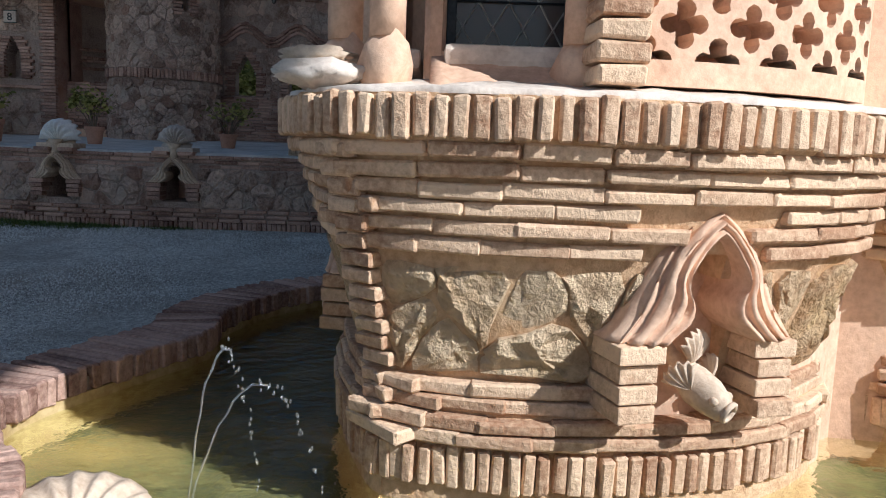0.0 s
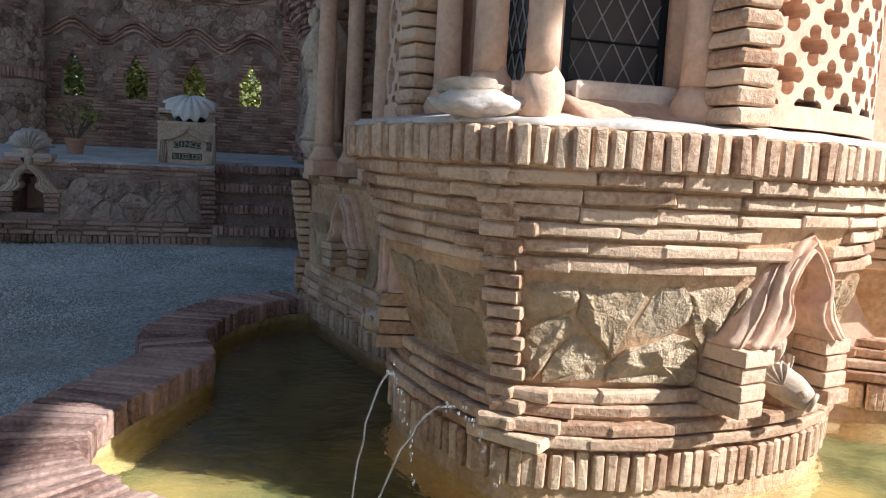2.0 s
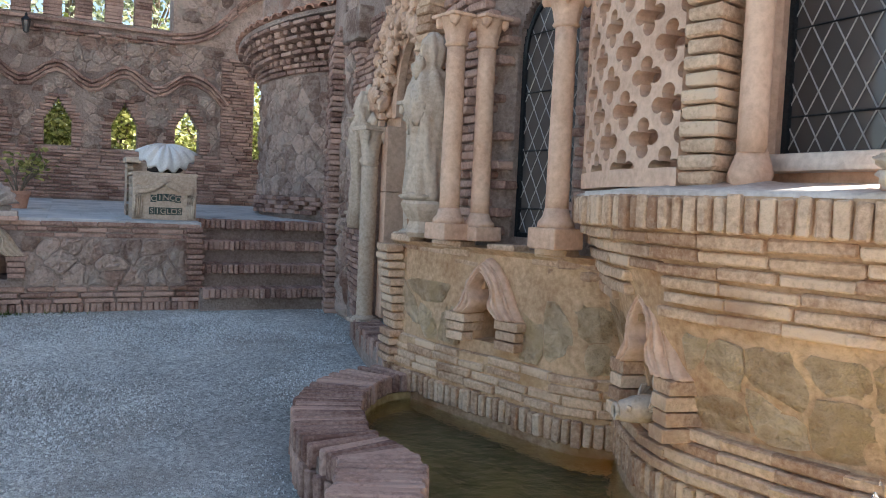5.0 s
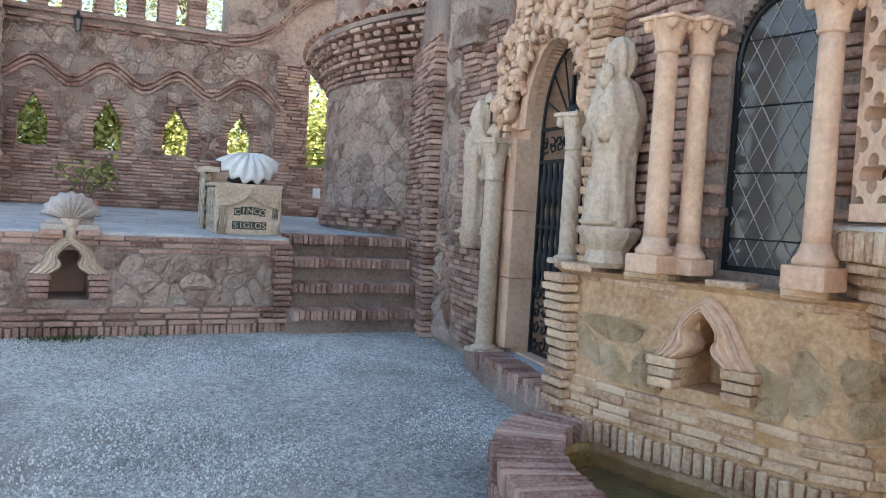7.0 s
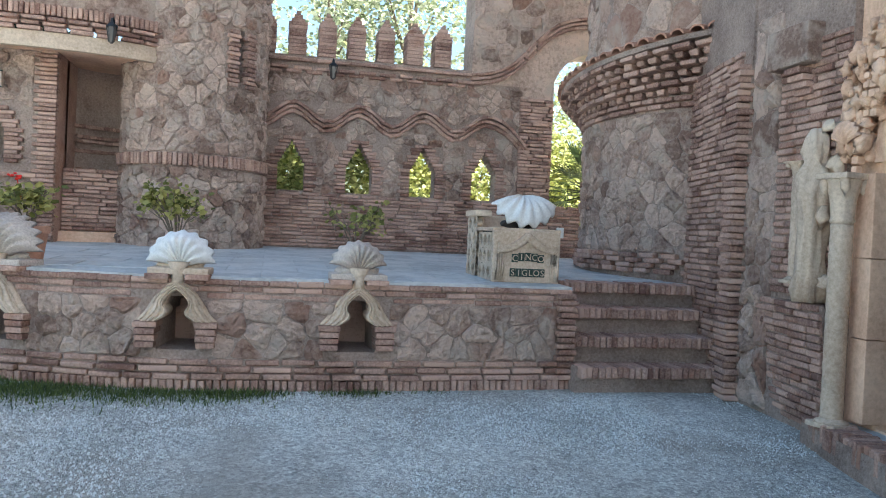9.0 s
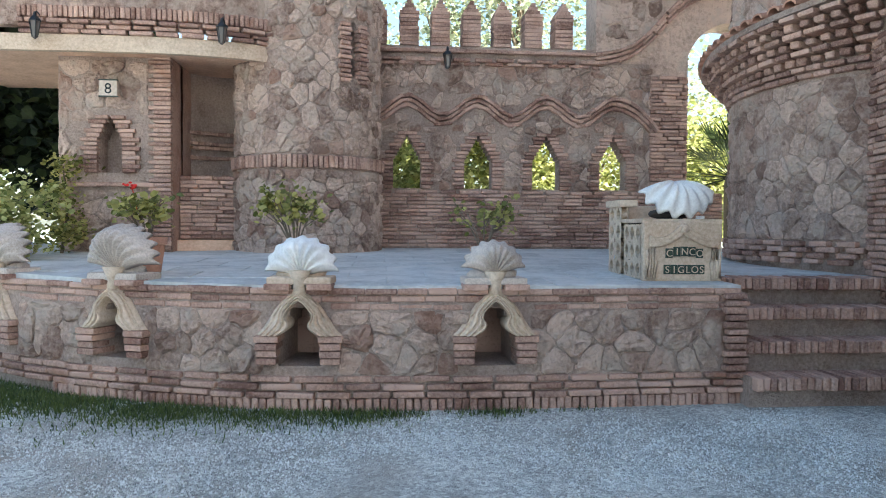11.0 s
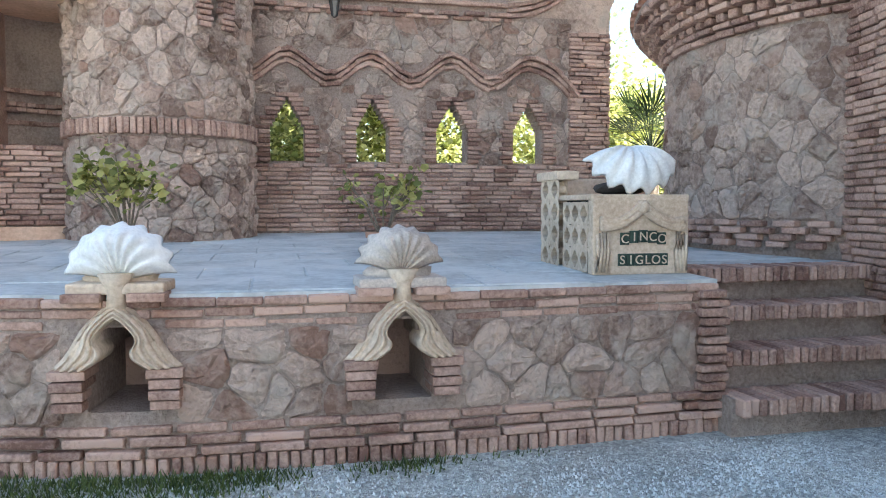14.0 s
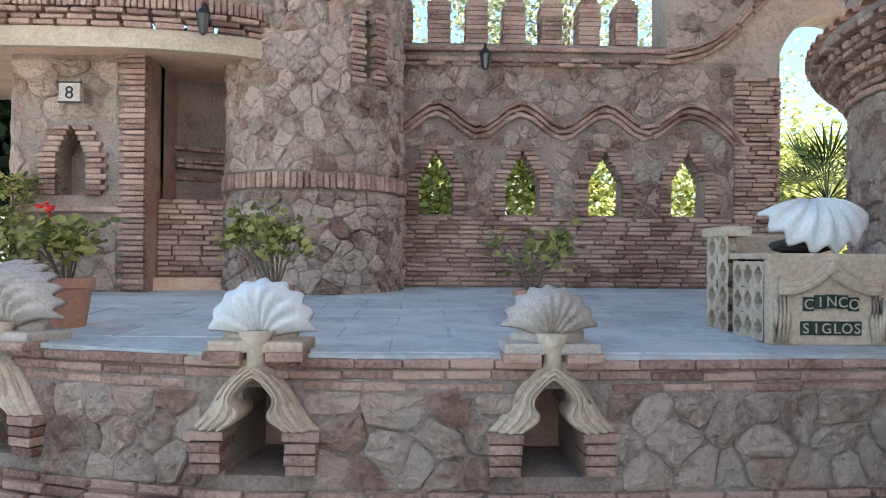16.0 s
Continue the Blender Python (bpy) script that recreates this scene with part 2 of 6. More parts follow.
class Path:
    """A line on the plan. Seen from outside, it runs from left to right; lean gives the face's offset outwards at a height."""

    def __init__(self, pts, lean=None, smooth=6):
        p = [Vector(q) for q in pts]
        if smooth > 1 and len(p) > 2:
            out = []
            for i in range(len(p) - 1):
                a, b, c, d = p[max(i - 1, 0)], p[i], p[i + 1], p[min(i + 2, len(p) - 1)]
                for k in range(smooth):
                    t = k / smooth
                    out.append(0.5 * (2 * b + (c - a) * t + (2 * a - 5 * b + 4 * c - d) * t * t + (3 * b - a - 3 * c + d) * t ** 3))
            p = out + [p[-1]]
        self.p = p
        self.u = [0.0]
        for a, b in zip(p, p[1:]):
            self.u.append(self.u[-1] + (b - a).length)
        self.length = self.u[-1]
        self.lean = lean or (lambda z: 0.0)

    def where(self, u):
        u = min(max(u, 0.0), self.length)
        i = int(np.searchsorted(self.u, u, side="right")) - 1
        i = min(max(i, 0), len(self.p) - 2)
        a, b = self.p[i], self.p[i + 1]
        q = a.lerp(b, (u - self.u[i]) / max(1e-6, self.u[i + 1] - self.u[i]))
        lo, hi = max(i - 1, 0), min(i + 2, len(self.p) - 1)
        t = (self.p[hi] - self.p[lo]).normalized()
        return q, t

    def point(self, u, z, o=0.0):
        q, t = self.where(u)
        o += self.lean(z)
        return Vector((q.x + t.y * o, q.y - t.x * o, z))

    def turn(self, u, z, o=0.0, spin=0.0):
        q, t = self.where(u)
        return Matrix.LocRotScale(self.point(u, z, o), Euler((0, spin, math.atan2(t.y, t.x))), None)

    def near(self, x, y):
        best = min(range(len(self.p)), key=lambda i: (self.p[i] - Vector((x, y))).length)
        return self.u[best]


def panel(name, path, z0, z1, thick, material, holes=(), u0=0.0, u1=None, step=0.12, out=0.0, parent=None, rows=()):
    """A wall along a path, with openings (u0, u1, z0, z1) right through it."""
    u1 = path.length if u1 is None else u1
    us = {round(u0 + (u1 - u0) * i / max(1, math.ceil((u1 - u0) / step)), 4) for i in range(max(1, math.ceil((u1 - u0) / step)) + 1)}
    zs = {z0, z1, *rows}
    for a, b, c, d in holes:
        us |= {round(v, 4) for v in (a, b) if u0 < v < u1}
        zs |= {round(v, 4) for v in (c, d) if z0 < v < z1}
    us, zs = sorted(us), sorted(zs)
    nu, nz = len(us) - 1, len(zs) - 1

    def solid(i, j):
        if not (0 <= i < nu and 0 <= j < nz):
            return False
        u, z = (us[i] + us[i + 1]) / 2, (zs[j] + zs[j + 1]) / 2
        return not any(a < u < b and c < z < d for a, b, c, d in holes)

    idx, verts, faces = {}, [], []

    def v(i, j, back):
        k = (i, j, back)
        if k not in idx:
            idx[k] = len(verts)
            verts.append(path.point(us[i], zs[j], out - (thick if back else 0)))
        return idx[k]

    for i in range(nu):
        for j in range(nz):
            if not solid(i, j):
                continue
            faces.append((v(i, j, 0), v(i + 1, j, 0), v(i + 1, j + 1, 0), v(i, j + 1, 0)))
            faces.append((v(i, j, 1), v(i, j + 1, 1), v(i + 1, j + 1, 1), v(i + 1, j, 1)))
            if not solid(i - 1, j):
                faces.append((v(i, j, 0), v(i, j + 1, 0), v(i, j + 1, 1), v(i, j, 1)))
            if not solid(i + 1, j):
                faces.append((v(i + 1, j, 0), v(i + 1, j, 1), v(i + 1, j + 1, 1), v(i + 1, j + 1, 0)))
            if not solid(i, j - 1):
                faces.append((v(i, j, 0), v(i, j, 1), v(i + 1, j, 1), v(i + 1, j, 0)))
            if not solid(i, j + 1):
                faces.append((v(i, j + 1, 0), v(i + 1, j + 1, 0), v(i + 1, j + 1, 1), v(i, j + 1, 1)))
    return link_mesh(name, verts, faces, material, parent)


def brick_data(l, d, h, seed):
    """A worn brick: rounded edges, slightly crooked."""
    r = random.Random(seed)
    bm = bmesh.new()
    c = min(l, d, h) * 0.16
    sx, sy, sz = l / 2, d / 2, h / 2
    for a in (-1, 1):
        for b in (-1, 1):
            for e in (-1, 1):
                j = [r.uniform(-0.06, 0.06) * min(l, d, h) for _ in range(3)]
                for k in range(3):
                    p = [a * sx, b * sy, e * sz]
                    for m in range(3):
                        if m != k:
                            p[m] -= (a, b, e)[m] * c * r.uniform(0.6, 1.5)
                    bm.verts.new([p[m] + j[m] for m in range(3)])
    bmesh.ops.convex_hull(bm, input=bm.verts[:])
    bmesh.ops.recalc_face_normals(bm, faces=bm.faces)
    verts = [v.co.copy() for v in bm.verts]
    bm.verts.index_update()
    faces = [tuple(v.index for v in f.verts) for f in bm.faces]
    bm.free()
    return verts, faces


SHAPES = {}


def shape(name, l, d, h, k, material):
    key = (name, round(l, 3), round(d, 3), round(h, 3), k, material.name)
    if key not in SHAPES:
        vs, fs = brick_data(l, d, h, k * 31 + 5)
        me = bpy.data.meshes.new(name)
        me.from_pydata(vs, [], fs)
        me.update()
        me.materials.append(material)
        SHAPES[key] = (me, np.array([tuple(v) for v in vs]), fs)
    return SHAPES[key]


def lay(name, parent, places, size, mats, limit=300):
    """Pieces of one size at the given poses (with their own stretch along x): the first as parts, those past the limit joined."""
    l, d, h = size
    jv, jf, n = [], [], 0
    for i, (m, sx) in enumerate(places):
        me, vs, fs = shape(name, l, d, h, rng.randrange(5), mats[0])
        m = m @ Matrix.Diagonal((sx, rng.uniform(0.95, 1.05), rng.uniform(0.92, 1.06), 1))
        if i < limit:
            ob = new(name, me)
            ob.parent = parent
            ob.matrix_world = m
        else:
            a = np.array(m)
            jv.append(vs @ a[:3, :3].T + a[:3, 3])
            jf += [tuple(q + n for q in f) for f in fs]
            n += len(vs)
    if jv:
        ob = link_mesh("bricks", [tuple(v) for v in np.concatenate(jv)], jf, mats[1], parent)
        ob["kind"] = "stuff"


def courses(path, z0, n, pitch, length, out=0.0, u0=0.0, u1=None, skip=(), depth=0.10, wobble=0.004, curve=None, jag=0.012):
    """Poses for n flat courses of bricks from z0 upwards."""
    u1 = path.length if u1 is None else u1
    res = []
    for j in range(n):
        u = u0 + (rng.random() - 1) * length * 0.6
        while u < u1:
            l = length * rng.uniform(0.8, 1.15)
            a, b = max(u, u0), min(u + l, u1)
            c = (a + b) / 2
            z = z0 + pitch * (j + 0.5)
            zz = z + (curve(c) if curve else 0) + rng.uniform(-wobble, wobble)
            spin = 0.0
            if curve:
                spin = -math.atan((curve(c + 0.02) - curve(c - 0.02)) / 0.04)
            if b - a > 0.04 and not any(s[0] - 0.01 < c < s[1] + 0.01 and s[2] < zz < s[3] for s in skip):
                o = (out(zz) if callable(out) else out) - depth / 2 + rng.uniform(-jag, jag)
                res.append((path.turn(c, zz, o, spin + rng.uniform(-0.012, 0.012)), (b - a - 0.012) / length))
            u += l
    return res


def soldiers(path, z, pitch, out=0.0, u0=0.0, u1=None, skip=(), depth=0.10, curve=None):
    u1 = path.length if u1 is None else u1
    n = max(1, round((u1 - u0) / pitch))
    res = []
    for i in range(n):
        u = u0 + (i + 0.5) * (u1 - u0) / n
        if any(s[0] < u < s[1] and s[2] < z < s[3] for s in skip):
            continue
        res.append((path.turn(u, z + (curve(u) if curve else 0) + rng.uniform(-0.004, 0.004), out - depth / 2 + rng.uniform(-0.008, 0.008), rng.uniform(-0.04, 0.04)), rng.uniform(0.9, 1.05)))
    return res


def clip(poly, nx, nz, d):
    out = []
    for i, p in enumerate(poly):
        q = poly[(i + 1) % len(poly)]
        a, b = p[0] * nx + p[1] * nz - d, q[0] * nx + q[1] * nz - d
        if a <= 0:
            out.append(p)
        if (a < 0 < b) or (b < 0 < a):
            t = a / (a - b)
            out.append((p[0] + (q[0] - p[0]) * t, p[1] + (q[1] - p[1]) * t))
    return out


def stones(parent, path, u0, u1, z0, z1, size, mats, holes=(), limit=300, proud=0.026, gap=0.005, flat=1.3, order=None, out=0.0, floor=None):
    """Irregular rubble over a stretch of wall, each stone a piece of its own."""
    nu, nz = max(1, round((u1 - u0) / (size * flat))), max(1, round((z1 - z0) / size))
    du, dz = (u1 - u0) / nu, (z1 - z0) / nz
    seeds = [(u0 + (i + 0.5 + rng.uniform(-0.42, 0.42) + (0.25 if j % 2 else -0.25)) * du, z0 + (j + 0.5 + rng.uniform(-0.36, 0.36)) * dz) for i in range(nu) for j in range(nz) if rng.random() > 0.2]
    cells = []
    for s in seeds:
        if any(a < s[0] < b and c < s[1] < d for a, b, c, d in holes):
            continue
        poly = [(u0, z0), (u1, z0), (u1, z1), (u0, z1)]
        for q in seeds:
            vx, vz = q[0] - s[0], q[1] - s[1]
            l = math.hypot(vx, vz)
            if 0 < l < size * 3.5:
                vx, vz = vx / l, vz / l
                poly = clip(poly, vx, vz, vx * s[0] + vz * s[1] + l / 2 - gap / 2)
        for a, b, c, d in holes:
            gaps = ((a - s[0], (1, 0, a)), (s[0] - b, (-1, 0, -b)), (c - s[1], (0, 1, c)), (s[1] - d, (0, -1, -d)))
            g = max(gaps, key=lambda k: k[0])
            if any(a < p[0] < b and c < p[1] < d for p in poly) or (min(p[0] for p in poly) < b and max(p[0] for p in poly) > a and min(p[1] for p in poly) < d and max(p[1] for p in poly) > c):
                poly = clip(poly, *g[1])
        if len(poly) > 2:
            cells.append((s, poly))
    if order:
        cells.sort(key=lambda c: order(c[0]))
    jv, jf, n = [], [], 0
    shift = rng.uniform(0, 50)

    def warp(u, z):
        k = 2.2 / size
        a = Vector((u * k, z * k, shift))
        b = a * 2.7
        w = size * 0.13
        return u + w * noise.noise(a) + 0.4 * w * noise.noise(b), z + w * noise.noise(a + Vector((9, 4, 2))) + 0.4 * w * noise.noise(b + Vector((3, 8, 1)))

    for i, (s, poly) in enumerate(cells):
        if max(p[0] for p in poly) - min(p[0] for p in poly) < 0.04 or max(p[1] for p in poly) - min(p[1] for p in poly) < 0.04:
            continue
        cut = []
        for k, p in enumerate(poly):
            q = poly[(k + 1) % len(poly)]
            e = math.hypot(q[0] - p[0], q[1] - p[1])
            if e < 0.012:
                continue
            steps = 3 if e > size * 0.35 else 2
            for f in (0.16 + 0.68 * m / (steps - 1) for m in range(steps)):
                cut.append((p[0] + (q[0] - p[0]) * f, p[1] + (q[1] - p[1]) * f))
        if len(cut) < 5:
            continue
        cx, cz = sum(p[0] for p in cut) / len(cut), sum(p[1] for p in cut) / len(cut)
        h = proud * rng.uniform(0.35, 1.5)
        tilt_u, tilt_z = rng.uniform(-0.10, 0.10), rng.uniform(-0.10, 0.10)
        vs = []
        for shrink, o in ((1.0, -0.03), (0.97, h * 0.3), (0.80, h * 0.85), (0.42, h)):
            for p in cut:
                pu, pz = warp(cx + (p[0] - cx) * shrink, cz + (p[1] - cz) * shrink)
                pu, pz = min(max(pu, u0), u1), min(max(pz, z0), z1)
                lump = noise.noise(Vector((pu * 3.2 / size, pz * 3.2 / size, shift + i)))
                jo = (1.1 * lump * h + tilt_u * (pu - cx) + tilt_z * (pz - cz)) if o > 0 else 0
                vs.append(path.point(pu, pz, out + o + jo))
        wu_, wz_ = warp(cx, cz)
        vs.append(path.point(wu_, wz_, out + h * 1.05))
        m = len(cut)
        fs = [(r * m + k, r * m + (k + 1) % m, (r + 1) * m + (k + 1) % m, (r + 1) * m + k) for r in range(3) for k in range(m)]
        fs += [(3 * m + k, 3 * m + (k + 1) % m, 4 * m) for k in range(m)]
        if i < limit:
            o = path.point(cx, cz, out)
            link_mesh("stone", [v - o for v in vs], fs, mats[0], parent, origin=o)
        else:
            jv += vs
            jf += [tuple(q + n for q in f) for f in fs]
            n += len(vs)
    if jv:
        link_mesh("stones", jv, jf, mats[1], parent)["kind"] = "stuff"


# ---- ground ----


def ground_z(y):
    t = min(max((y - 3.5) / 5.5, 0), 1)
    return 0.17 + 0.22 * t * t * (3 - 2 * t)


def floor_z(y):
    return 1.275 + 0.026 * (y - 9.3)


POOL = [(-0.05, 5.2), (-0.20, 5.42), (-0.48, 5.55), (-0.80, 5.46), (-1.06, 5.12), (-1.2, 4.75), (-1.26, 4.4), (-1.20, 4.03), (-1.44, 3.45), (-1.58, 3.12), (-1.62, 2.83), (-1.53, 2.58), (-1.32, 2.36), (-1.20, 2.15), (-1.05, 1.8), (-0.7, 1.55), (0.0, 1.45), (1.0, 1.5), (2.0, 1.7), (3.2, 2.2)]
IN = Path(POOL, smooth=5)


def inside(x, y, poly):
    c = False
    for (x0, y0), (x1, y1) in zip(poly, poly[1:] + poly[:1]):
        if (y0 > y) != (y1 > y) and x < (x1 - x0) * (y - y0) / (y1 - y0) + x0:
            c = not c
    return c


rim_line = [tuple(IN.point(IN.length * i / 120, 0, 0.13).to_2d()) for i in range(121)] + [(3.4, 4.5), (0.3, 5.0)]
axis_x = [-600, -150, -50, -25] + [-14 + 0.5 * i for i in range(23)] + [-2.5 + 0.1 * i for i in range(60)] + [3.5 + 0.5 * i for i in range(15)] + [25, 50, 150, 600]
axis_y = [-600, -150, -50, -20] + [-8 + 0.5 * i for i in range(18)] + [1 + 0.1 * i for i in range(50)] + [6 + 0.5 * i for i in range(25)] + [30, 60, 150, 600]
gv = [(x, y, ground_z(y) + (0.012 * noise.noise(Vector((x, y, 0)) * 0.9) if abs(x) < 20 and abs(y) < 25 else 0)) for y in axis_y for x in axis_x]
nx_ = len(axis_x)
gf = [(j * nx_ + i, j * nx_ + i + 1, (j + 1) * nx_ + i + 1, (j + 1) * nx_ + i) for j in range(len(axis_y) - 1) for i in range(nx_ - 1)
      if not inside((axis_x[i] + axis_x[i + 1]) / 2, (axis_y[j] + axis_y[j + 1]) / 2, rim_line)]
ground = tagged(link_mesh("ground", gv, gf, GRAVEL, smooth=True), "pale grey crushed gravel of the courtyard", "ground", kind="structure")

pv, pf = [], []
for _ in range(125000):
    x, y = rng.uniform(-8, 0.1), rng.uniform(2.8, 9.3)
    if y > 9.2 or (x > -2.0 and y < 5.8 and (x > -1.55 or y < 4.2)) or (x > -0.65 and y < 7.4):
        continue
    z, s = ground_z(y), rng.uniform(0.004, 0.012)
    k = len(pv)
    a = rng.random() * 6
    for q in range(3):
        pv.append((x + s * math.cos(a + q * 2.1), y + s * math.sin(a + q * 2.1), z - 0.004))
    pv.append((x + rng.uniform(-1, 1) * s * 0.4, y + rng.uniform(-1, 1) * s * 0.4, z + s * rng.uniform(0.6, 1.1)))
    pf += [(k, k + 1, k + 3), (k + 1, k + 2, k + 3), (k + 2, k, k + 3)]
tagged(link_mesh("gravel", pv, pf, PEBBLE), "loose pale gravel chips", "gravel", kind="stuff")

# ---- terrace ----
T = Path([(-9.6, 12.6), (-8.2, 11.35), (-7.2, 10.5), (-6.5, 10.0), (-5.5, 9.55), (-4.6, 9.33), (-3.2, 9.3), (-2.2, 9.34), (-1.3, 9.4)])
tz = T.near
NICHES = [tz(-7.25, 10.5), tz(-5.98, 9.75), tz(-4.6, 9.33), tz(-3.2, 9.3)]
nh = []
for u in NICHES:
    nh += [(u - 0.155, u + 0.155, 0.70, 0.98), (u - 0.12, u + 0.12, 0.98, 1.06), (u - 0.07, u + 0.07, 1.06, 1.12)]
terrace_wall = tagged(panel("wall_terrace", T, 0.25, 1.24, 0.66, MORTAR, nh), "curved rubble and brick retaining wall of the terrace", "wall", kind="structure")
for u in NICHES:
    panel("niche_back", T, 0.6, 1.2, 0.03, BRICK[0], u0=u - 0.25, u1=u + 0.25, out=-0.62, parent=terrace_wall)
pts = [T.point(T.length * i / 60, 0, -0.02).to_2d() for i in range(61)]
poly = [(p.x, p.y) for p in pts] + [(-1.3, 9.97), (0.35, 9.97), (2.5, 9.97), (2.5, 15.5), (-12, 15.5), (-12, 13.5)]
bm = bmesh.new()
top = [bm.verts.new((x, y, floor_z(y))) for x, y in poly]
f = bm.faces.new(top)
r = bmesh.ops.extrude_face_region(bm, geom=[f])
for v in r["geom"]:
    if isinstance(v, bmesh.types.BMVert):
        v.co.z -= 0.06
terrace_floor = tagged(part("floor_terrace", bm, SLAB, None), "blue-grey stone paving of the terrace", "floor", kind="structure")

# steps up to the terrace
STEP_Y, STEP_Z = (9.20, 9.46, 9.72, 9.97), (0.625, 0.855, 1.085, 1.305)
stairs = tagged(new("stairs"), "four worn brick steps with upright brick nosings", "stairs", kind="structure")
for k, (y, z) in enumerate(zip(STEP_Y, STEP_Z)):
    bm = bmesh.new()
    box(bm, -1.32, 0.30, y + 0.02, 10.4, z - 0.36, z - 0.012)
    part("step", bm, MORTAR, stairs)
    line = Path([(-1.30, y), (0.16 + 0.05 * k, y)], smooth=1)
    lay("brick", stairs, soldiers(line, z - 0.052, 0.056, out=0.065, depth=0.31), (0.05, 0.31, 0.10), BRICK)
    lay("brick", stairs, courses(line, z - 0.225, 2, 0.055, 0.24, out=-0.035), (0.24, 0.10, 0.043), BRICK)

# ---- the far wall with windows ----
W = Path([(-4.3, 14.4), (0.25, 14.4)], smooth=1)
wu = lambda x: x + 4.3
WIN = (-3.66, -2.69, -1.75, -0.81)
wh = []
for x in WIN:
    u = wu(x)
    wh += [(u - 0.19, u + 0.19, 2.23, 2.64)] + [(u - 0.19 + 0.029 * k, u + 0.19 - 0.029 * k, 2.64 + 0.052 * (k - 1), 2.64 + 0.052 * k) for k in range(1, 7)]
far_wall = tagged(panel("wall_far", W, 1.3, 4.16, 0.26, MORTAR, wh, step=0.5), "rubble stone wall with four pointed windows and wavy brick bands", "wall", kind="structure")
seen_brick = []
low = Path([(-4.3, 14.34), (0.75, 14.34)], smooth=1)
tagged(panel("wall_far_base", low, 1.3, 2.16, 0.1, MORTAR, step=0.5), "low brick wall below the windows", "wall", kind="structure")
lb = courses(low, 1.43, 14, 0.052, 0.27, out=0.035)
lb += courses(low, 2.155, 1, 0.045, 0.30, out=0.07, depth=0.16)


def wave(u):
    x = u - 4.3
    if x > -0.81:
        t = min(1, (x + 0.81) / 0.62)
        return 0.12 - 0.42 * t * t
    return 0.12 * math.cos((x + 0.81) / 0.95 * 2 * math.pi)


for k in range(3):
    seen_brick += courses(W, 3.20 + 0.065 * k, 1, 0.052, 0.13, out=0.105 - 0.025 * (2 - k), jag=0.005, curve=wave, u0=0.1, u1=4.15)
for x in WIN:
    u = wu(x)
    for side in (-1, 1):
        for j in range(15):
            z = 2.245 + 0.052 * j
            w = 0.17 if j % 2 else 0.13
            shift = 0.19 - 0.029 * max(0, (z - 2.64) / 0.052 + 0.5)
            seen_brick.append((W.turn(u + side * (max(shift, 0.0) + w / 2), z, 0.0), w / 0.24))
seen_brick += soldiers(W, 4.09, 0.06, out=0.06, u1=wu(-1.0))
seen_brick += courses(W, 3.945, 1, 0.05, 0.3, out=0.09, u1=wu(-1.0))
seen_brick += courses(W, 3.895, 1, 0.05, 0.3, out=0.05, u1=wu(-1.0))
stone_holes = [(wu(x) - 0.30, wu(x) + 0.30, 2.2, 2.98) for x in WIN]
BANDS = [(wu(-4.3) + 0.231 * i, wu(-4.3) + 0.231 * (i + 1), 3.17 + wave(0.231 * (i + 0.5)), 3.42 + wave(0.231 * (i + 0.5))) for i in range(19)]
pier = Path([(-0.30, 14.36), (0.24, 14.36)], smooth=1)
pier_b = courses(pier, 2.2, 31, 0.052, 0.27, out=0.03)

# merlons
for k in range(-1, 6):
    x = -3.64 + 0.426 * k
    mer = empty("merlon", pose(x, 14.56, 4.165), "stepped brick merlon on the wall top", "merlon", "merlons of the far wall")
    for j in range(9):
        bm = box(bmesh.new(), -0.125 + rng.uniform(-0.008, 0.008), 0.125 + rng.uniform(-0.008, 0.008), -0.17, 0.17, 0.052 * j + 0.003, 0.052 * j + 0.05, 0.006)
        part("brick", bm, BRICK[0], mer)
    for j, w in enumerate((0.095, 0.06, 0.03)):
        bm = box(bmesh.new(), -w, w, -0.15, 0.15, 0.468 + 0.052 * j, 0.468 + 0.052 * j + 0.049, 0.006)
        part("brick", bm, BRICK[0], mer)

# the higher wall with the arch beside it
def extruded(name, outline, y0, y1, material, parent=None):
    bm = bmesh.new()
    vs = [bm.verts.new((x, y0, z)) for x, z in outline]
    f = bm.faces.new(vs)
    r = bmesh.ops.extrude_face_region(bm, geom=[f])
    for v in r["geom"]:
        if isinstance(v, bmesh.types.BMVert):
            v.co.y = y1
    bmesh.ops.triangulate(bm, faces=[f for f in bm.faces if len(f.verts) > 4])
    return part(name, bm, material, parent)


arc = [(0.86 - 0.66 * math.cos(math.pi * i / 24), 3.82 + 0.76 * math.sin(math.pi * i / 24)) for i in range(25)]
arch_wall = tagged(extruded("wall_arch", [(-1.06, 3.98), (-0.3, 3.98), (-0.3, 3.82)] + arc + [(2.4, 3.82), (2.4, 7.5), (-1.06, 7.5)], 14.39, 14.95, RUBBLE[0]), "tall stone wall with a round arch open to the garden", "wall", kind="structure")
tagged(panel("wall_pier", Path([(-0.29, 14.40), (0.23, 14.40)], smooth=1), 1.3, 3.82, 0.5, MORTAR), "brick pier of the arch", "wall", kind="structure")
swoop = Path([(-1.06, 14.40), (1.5, 14.40)], smooth=1)
su = lambda u: 1.05 * (1 / (1 + math.exp(-(u - 0.92) * 4.2)) - 0.02)
for k in range(3):
    seen_brick += courses(swoop, 3.94 + 0.065 * k, 1, 0.055, 0.17, out=0.07 + 0.01 * k, curve=su)

